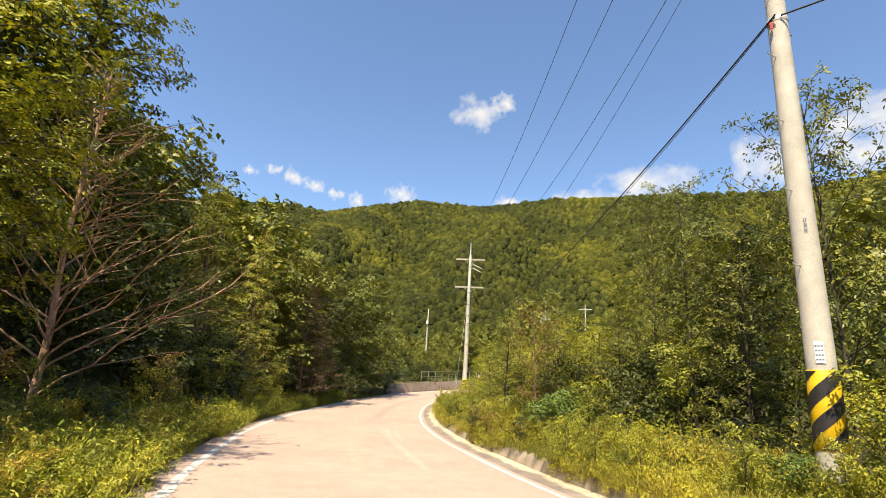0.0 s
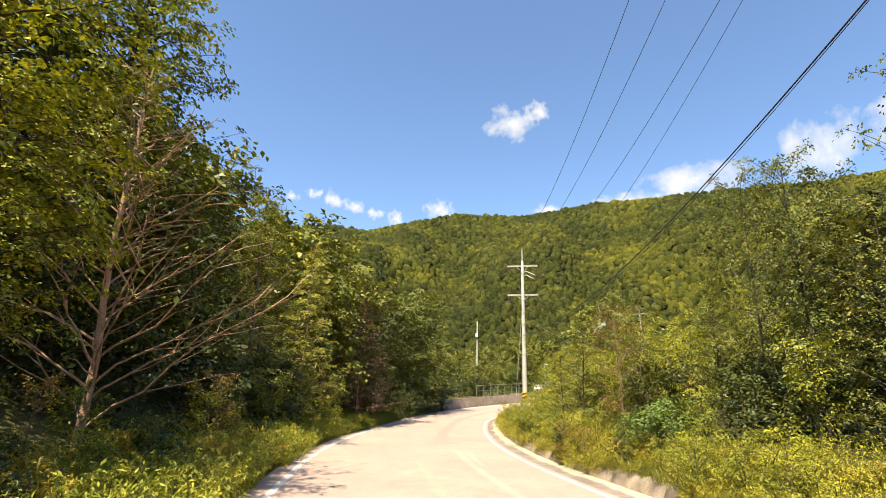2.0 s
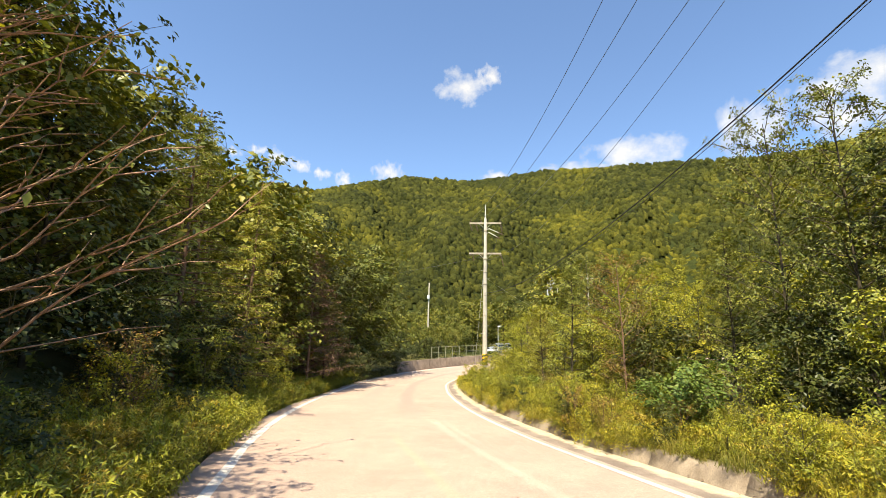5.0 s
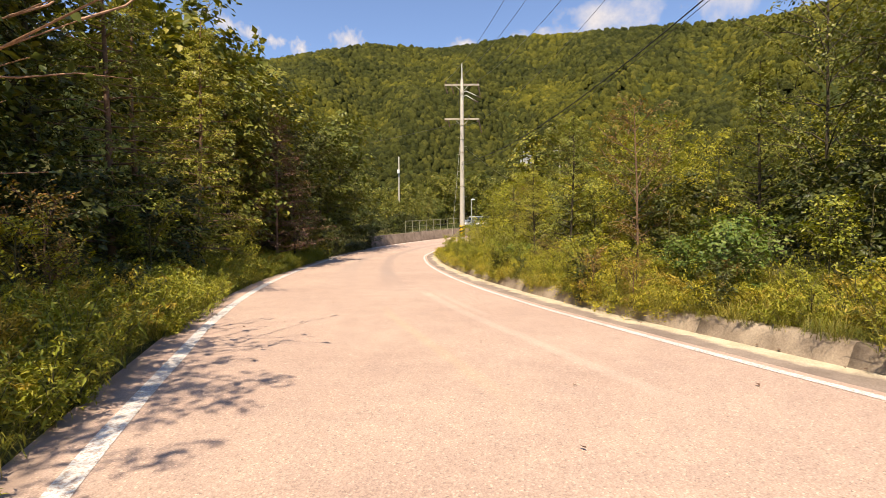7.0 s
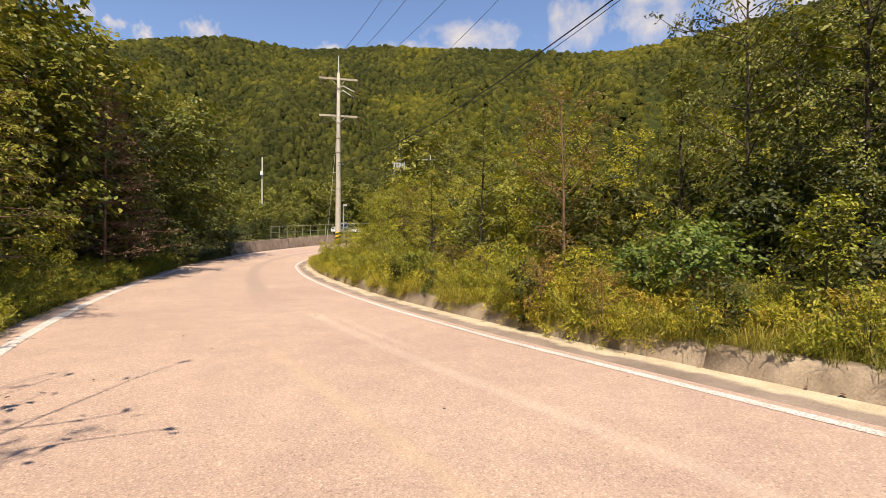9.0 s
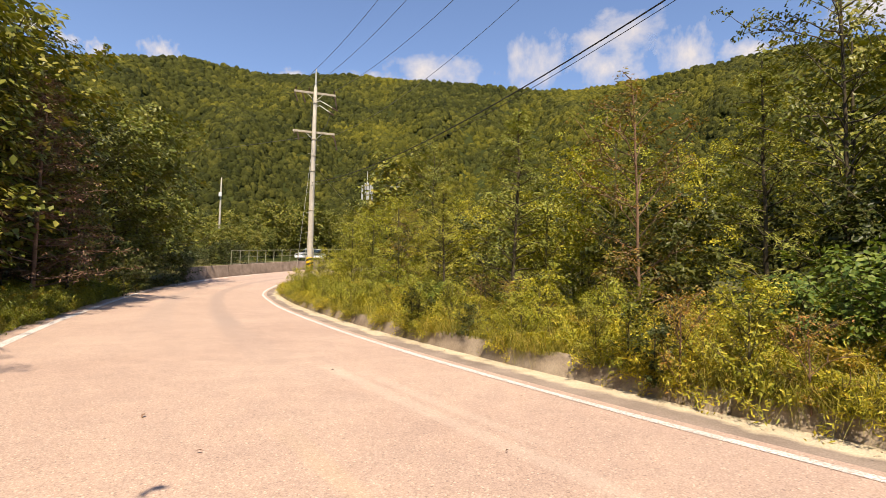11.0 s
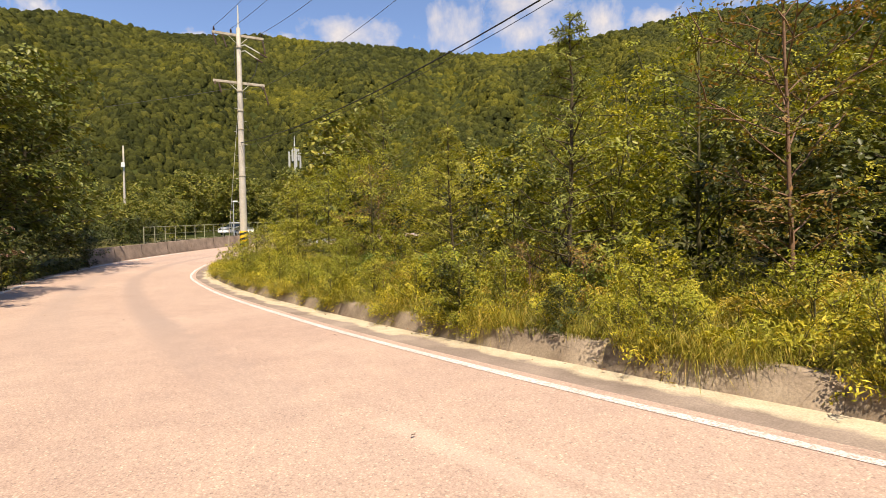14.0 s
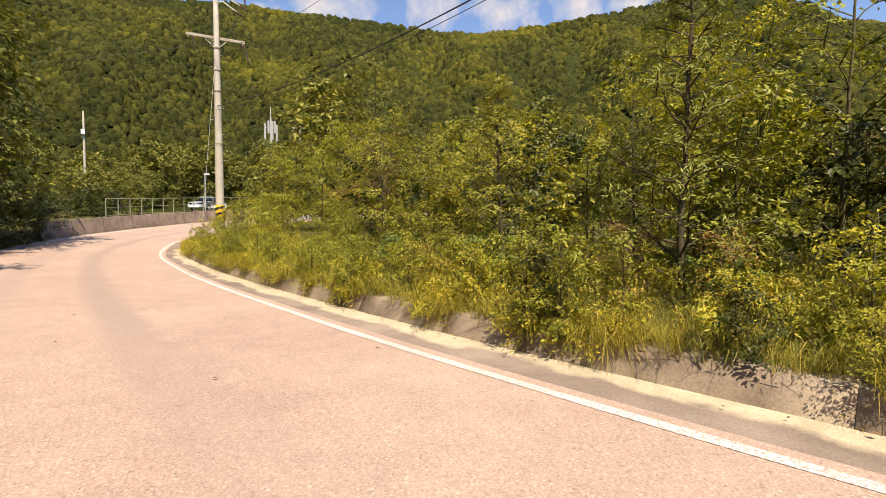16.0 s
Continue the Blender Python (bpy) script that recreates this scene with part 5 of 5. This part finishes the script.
wire("thick_cable", (5.50, 8.38, 8.12), (3.76, 43.67, 6.75), 1.4, 0.017, CABLE, "thick black bundled cable between the poles")
wire("thick_cable", (5.50, 8.38, 8.08), (3.70, 43.67, 6.55), 1.46, 0.008, CABLE, "thin black cable strapped beside the bundle")
wire("thick_cable", (5.60, 8.38, 8.12), (22.0, -10.0, 8.9), 0.5, 0.017, CABLE, "thick black bundled cable between the poles")
wire("power_wire", (4.15, 8.75, 14.85), (2.68, 43.9, 12.60), 1.9, 0.011, WIRE, "thin dark overhead power wire")
wire("power_wire", (5.30, 8.65, 14.85), (3.48, 43.8, 12.60), 1.9, 0.011, WIRE, "thin dark overhead power wire")
wire("power_wire", (7.00, 8.55, 14.95), (4.96, 43.6, 12.60), 1.9, 0.011, WIRE, "thin dark overhead power wire")
wire("neutral_wire", (6.12, 8.62, 12.7), (4.05, 43.9, 9.4), 2.2, 0.008, WIRE, "thin grey overhead wire")
for dx in (4.15, 5.30, 7.0):
    wire("power_wire", (dx, 8.6, 14.85), (dx + 3.9, -26, 14.6), 0.7, 0.011, WIRE, "thin dark overhead power wire")
wire("far_wire", (3.7, 43.8, 9.6), (-34, 100, 15.0), 1.2, 0.012, WIRE, "thin wire running off behind the trees")
wire("far_wire", (3.95, 43.8, 7.9), (20.3, 84.0, 9.6), 0.5, 0.012, RAIL_PAINT, "pale wire running to the antenna mast")
wire("guy_wire", (3.75, 43.8, 9.0), (3.02, 44.1, 0.45), 0.0, 0.010, STEEL, "thin steel guy wire of the tall pole", 8)
wire("guy_guard", (3.19, 44.03, 2.4), (3.02, 44.1, 0.45), 0.0, 0.018, ARM, "pale plastic guard on the guy wire", 4)

# antenna mast
az_ = float(land_z(np.array([20.7]), np.array([84.4]))[0])
mast = tagged(new("antenna_mast"), "white panel antennas on a slim mast above the trees", "antenna")
mast.location = (20.7, 84.4, az_)
v, f = tubes([(np.array([(0, 0, 0), (0, 0, 15.0 - az_), (0, 0, 16.6 - az_)]), np.array([0.16, 0.10, 0.03]))], 10)
raw("mast", v, f, STEEL, mast)
for k, (dx, dy, h, hh) in enumerate([(-0.75, 0, 13.3, 2.2), (-0.4, -0.3, 13.9, 1.7), (0.05, -0.4, 13.5, 2.5), (0.45, -0.2, 14.0, 1.6), (0.8, 0.1, 13.3, 2.2)]):
    panel = part("antenna_panel", box_bm(dx, dy, h - az_, 0.26, 0.14, hh, 0.05), ANT_GREY, mast)
    v, f = tubes([(np.array([(dx, dy, h - az_ + 0.6), (0, 0, h - az_ + 0.6)]), np.array([0.03, 0.03]))], 5)
    raw("bracket", v, f, STEEL, panel)
p4z = float(land_z(np.array([39.0]), np.array([119.0]))[0])
pole_4 = tagged(new("utility_pole"), "distant concrete pole top with one crossarm among trees", "utility pole", "utility poles")
pole_4.location = (39, 119, p4z)
v, f = tubes([(np.array([(0, 0, 0), (0, 0, 22.3 - p4z)]), np.array([0.2, 0.11]))], 10)
raw("shaft", v, f, POLE_CONCRETE, pole_4)
part("crossarm", box_bm(0, 0, 21.2 - p4z, 3.2, 0.14, 0.16, 0.01, m=pose(0, 0, 0, 0, 0, -20)), STEEL, pole_4)

# ---- concrete barrier with a railing on the outer bend ----
def along(s, u):
    p = np.array([np.interp(s, _run, AXIS[:, 0]), np.interp(s, _run, AXIS[:, 1])]) + np.array([np.interp(s, _run, SIDE[:, 0]), np.interp(s, _run, SIDE[:, 1])]) * u
    return np.array([p[0], p[1], float(road_z(p[1]))])


barrier = tagged(new("barrier"), "stained concrete barrier in cast lengths along the outer bend", "barrier")
BU = -HALF - SHOULDER - 0.12
PROF = [(0.12, -0.05), (0.11, 0.14), (0.0, 0.30), (-0.06, 0.86), (-0.09, 0.90), (-0.22, 0.90), (-0.25, 0.86), (-0.34, -0.05)]
s = run_at(49.5)
while s < run_at(72):
    V, n = [], len(PROF)
    for k in range(5):
        q = s + 0.02 + (2.96) * k / 4
        for du, h in PROF:
            w = along(q, BU + du)
            V.append((w[0], w[1], w[2] + h))
    F = [(i * n + j, i * n + j + 1, (i + 1) * n + j + 1, (i + 1) * n + j) for i in range(4) for j in range(n - 1)]
    raw("barrier_length", V, F, CONCRETE_DARK, barrier)
    s += 3.0
fence = tagged(new("railing"), "thin weathered metal railing standing on the barrier", "railing")
s, prev = run_at(55.2), None
while s < run_at(73):
    w = along(s, BU - 0.15) + [0, 0, 0.88]
    v, f = tubes([(np.array([w, w + [0, 0, 1.2]]), np.array([0.032, 0.032]))], 8)
    raw("post", v, f, RAIL_PAINT, fence)
    if prev is not None:
        for h in (1.17, 0.62, 0.1):
            v, f = tubes([(np.array([prev + [0, 0, h], w + [0, 0, h]]), np.array([0.024 if h > 1 else 0.012] * 2))], 6)
            raw("rail", v, f, RAIL_PAINT, fence)
    prev, s = w, s + 1.25

# guard rail on the inner side beyond the tall pole
guard = tagged(new("guard_rail"), "white steel guard rail on posts beside the road", "guard rail")
ss = np.arange(run_at(62), run_at(76), 2.0)
for a, b in zip(ss[:-1], ss[1:]):
    p, q = along(a, HALF + 1.3), along(b, HALF + 1.3)
    V = []
    for w in (p, q):
        for dz, du in ((0.45, 0.0), (0.52, 0.05), (0.60, 0.0), (0.68, 0.05), (0.75, 0.0)):
            V.append((w[0] - du, w[1], w[2] + dz + 0.1))
    raw("beam", V, [(j, j + 1, j + 6, j + 5) for j in range(4)], ANT_WHITE, guard)
    v, f = tubes([(np.array([p, p + [0, 0, 0.85]]), np.array([0.05, 0.05]))], 8)
    raw("post", v, f, ANT_WHITE, guard)


# ---- parked car on the rise ----
def car(x, y, z, heading):
    ob = tagged(new("car"), "white parked hatchback on the rise behind the pole", "car")
    ob.matrix_basis = pose(x, y, z, 0, 0, heading)
    side = [(-2.1, 0.35), (-2.15, 0.75), (-1.95, 0.98), (-1.0, 1.02), (1.1, 0.98), (1.95, 0.82), (2.15, 0.6), (2.1, 0.32)]
    bm = bmesh.new()
    rows = []
    for w, k in ((-0.86, 1.0), (-0.89, 0.985), (0.89, 0.985), (0.86, 1.0)):
        rows.append([bm.verts.new((u * (0.985 if abs(w) > 0.87 else 1.0), w, h)) for u, h in side])
    for a, b in zip(rows[:-1], rows[1:]):
        for i in range(len(side) - 1):
            bm.faces.new((a[i], a[i + 1], b[i + 1], b[i]))
    for r in (rows[0], rows[-1]):
        bm.faces.new(r)
    for a, b in zip(rows[:-1], rows[1:]):
        bm.faces.new((a[-1], a[0], b[0], b[-1]))
    bmesh.ops.bevel(bm, geom=bm.edges[:], offset=0.04, segments=2, affect="EDGES")
    body = part("body", bm, CAR_PAINT, ob, smooth=True)
    def house(name, material, grow, z1, parent):
        bm = bmesh.new()
        lo = [(-1.75 - grow, 0.98), (1.15 + grow, 0.98)]
        hi = [(-1.25 - grow, z1), (0.35 + grow, z1)]
        q = [bm.verts.new((u, w * (0.80 if h < 1.2 else 0.64), h)) for w in (-1, 1) for u, h in (lo[0], lo[1], hi[1], hi[0])]
        for idx in ((0, 1, 2, 3), (7, 6, 5, 4), (0, 4, 5, 1), (1, 5, 6, 2), (2, 6, 7, 3), (3, 7, 4, 0)):
            bm.faces.new([q[i] for i in idx])
        bmesh.ops.bevel(bm, geom=bm.edges[:], offset=0.05, segments=2, affect="EDGES")
        return part(name, bm, material, parent, smooth=True)
    house("window_band", CAR_GLASS, 0.0, 1.42, ob)
    part("roof", box_bm(-0.45, 0, 1.44, 1.7, 1.26, 0.07, 0.03), CAR_PAINT, ob)
    for u in (-1.3, 1.3):
        for w in (-0.80, 0.80):
            v, f = tubes([(np.array([(u, w - 0.1, 0.31), (u, w - 0.09, 0.31), (u, w + 0.09, 0.31), (u, w + 0.1, 0.31)]), np.array([0.24, 0.31, 0.31, 0.24]))], 18)
            wheel = raw("wheel", v, f, TYRE, ob)
            v, f = tubes([(np.array([(u, w - 0.105, 0.31), (u, w + 0.105, 0.31)]), np.array([0.19, 0.19]))], 12)
            raw("rim", v, f, STEEL, wheel)
    for w in (-0.62, 0.62):
        part("headlight", box_bm(2.06, w, 0.72, 0.10, 0.34, 0.14, 0.03), CAR_GLASS, ob)
        part("tail_light", box_bm(-2.06, w, 0.82, 0.10, 0.30, 0.16, 0.03), RED_TAG, ob)
    return ob


car(10.7, 75.0, float(land_z(np.array([10.7]), np.array([75.0]))[0]) + 0.02, 226)

# slim post with a lamp head beside the parked car
lz = float(land_z(np.array([9.9]), np.array([72.6]))[0])
post = tagged(new("street_lamp"), "slim pale post with a small lamp head by the car", "street lamp")
post.location = (9.9, 72.6, lz)
v, f = tubes([(np.array([(0, 0, -0.1), (0, 0, 6.4 - lz)]), np.array([0.06, 0.045]))], 8)
raw("post", v, f, ANT_GREY, post, smooth=True)
part("lamp_head", box_bm(0.18, 0, 6.35 - lz, 0.5, 0.2, 0.16, 0.04), ANT_WHITE, post)


# ---- clouds, far behind everything ----
def _cloud(n, link, p, nt):
    tc = n.new("ShaderNodeTexCoord")
    oi = n.new("ShaderNodeObjectInfo")
    ln = n.new("ShaderNodeVectorMath")
    ln.operation = "LENGTH"
    link(tc.outputs["Object"], ln.inputs[0])
    sc = n.new("ShaderNodeVectorMath")
    sc.operation = "MULTIPLY"
    sc.inputs[1].default_value = (1.5, 0.85, 1.0)
    link(tc.outputs["Object"], sc.inputs[0])
    no = n.new("ShaderNodeTexNoise")
    no.noise_dimensions = "4D"
    no.inputs["Scale"].default_value, no.inputs["Detail"].default_value, no.inputs["Roughness"].default_value = 1.3, 9, 0.58
    link(sc.outputs[0], no.inputs["Vector"])
    mw = n.new("ShaderNodeMath")
    mw.operation = "MULTIPLY"
    mw.inputs[1].default_value = 37.0
    link(oi.outputs["Random"], mw.inputs[0])
    link(mw.outputs[0], no.inputs["W"])
    a = n.new("ShaderNodeMath")
    a.operation = "MULTIPLY_ADD"
    a.inputs[1].default_value, a.inputs[2].default_value = 2.6, -0.50
    link(no.outputs[0], a.inputs[0])
    b = n.new("ShaderNodeMath")
    b.operation = "SUBTRACT"
    link(a.outputs[0], b.inputs[0])
    link(ln.outputs["Value"], b.inputs[1])
    al = ramp(n, link, b.outputs[0], [(0.0, (0, 0, 0)), (0.35, (0.4, 0.4, 0.4)), (0.95, (0.92, 0.92, 0.92))]).outputs[0]
    em = n.new("ShaderNodeEmission")
    em.inputs["Color"].default_value = (0.98, 0.96, 1.0, 1)
    em.inputs["Strength"].default_value = 0.52
    tr = n.new("ShaderNodeBsdfTransparent")
    ms = n.new("ShaderNodeMixShader")
    link(al, ms.inputs[0])
    link(tr.outputs[0], ms.inputs[1])
    link(em.outputs[0], ms.inputs[2])
    link(ms.outputs[0], n["Material Output"].inputs["Surface"])


CLOUD = mat("cloud_vapour", _cloud)
# azimuth, elevation, half width, half height, in degrees
for az, el, w, h in [(5.5, 30.4, 3.6, 2.0), (9.0, 31.6, 1.6, 1.2), (-15.8, 21.4, 1.4, 1.1), (-13.1, 20.9, 1.3, 0.9), (-10.8, 20.2, 1.1, 0.7), (-8.3, 19.9, 1.1, 1.0), (-3.1, 20.9, 1.9, 1.5), (-17.9, 21.8, 1.0, 0.6), (-20.5, 21.2, 1.0, 0.6),
                     (25.6, 22.4, 5.0, 2.3), (18.9, 21.1, 3.6, 1.1), (10.0, 20.9, 2.0, 0.8), (36.6, 22.8, 3.8, 3.2), (45.0, 21.9, 4.0, 2.6), (46.0, 25.0, 6.0, 2.6), (53.0, 22.4, 3.2, 2.8), (59.0, 21.6, 3.0, 1.5), (67.5, 23.0, 4.6, 2.6), (74.0, 22.5, 4.5, 3.2)]:
    a, e, d = radians(az), radians(el), 3200.0
    eye = Vector((-2, 15, 1.3))
    at = eye + d * Vector((math.sin(a) * math.cos(e), math.cos(a) * math.cos(e), math.sin(e)))
    me = bpy.data.meshes.new("cloud")
    me.from_pydata([(-1, -1, 0), (1, -1, 0), (1, 1, 0), (-1, 1, 0)], [], [(0, 1, 2, 3)])
    me.materials.append(CLOUD)
    c = tagged(new("cloud", me), "small white fair-weather cloud over the ridge", "cloud", "clouds", "structure")
    c.matrix_basis = look(at, eye) @ Matrix.Diagonal((d * math.tan(radians(w)) * 1.12, d * math.tan(radians(h)) * 1.15, 1, 1))
    c.visible_shadow = False
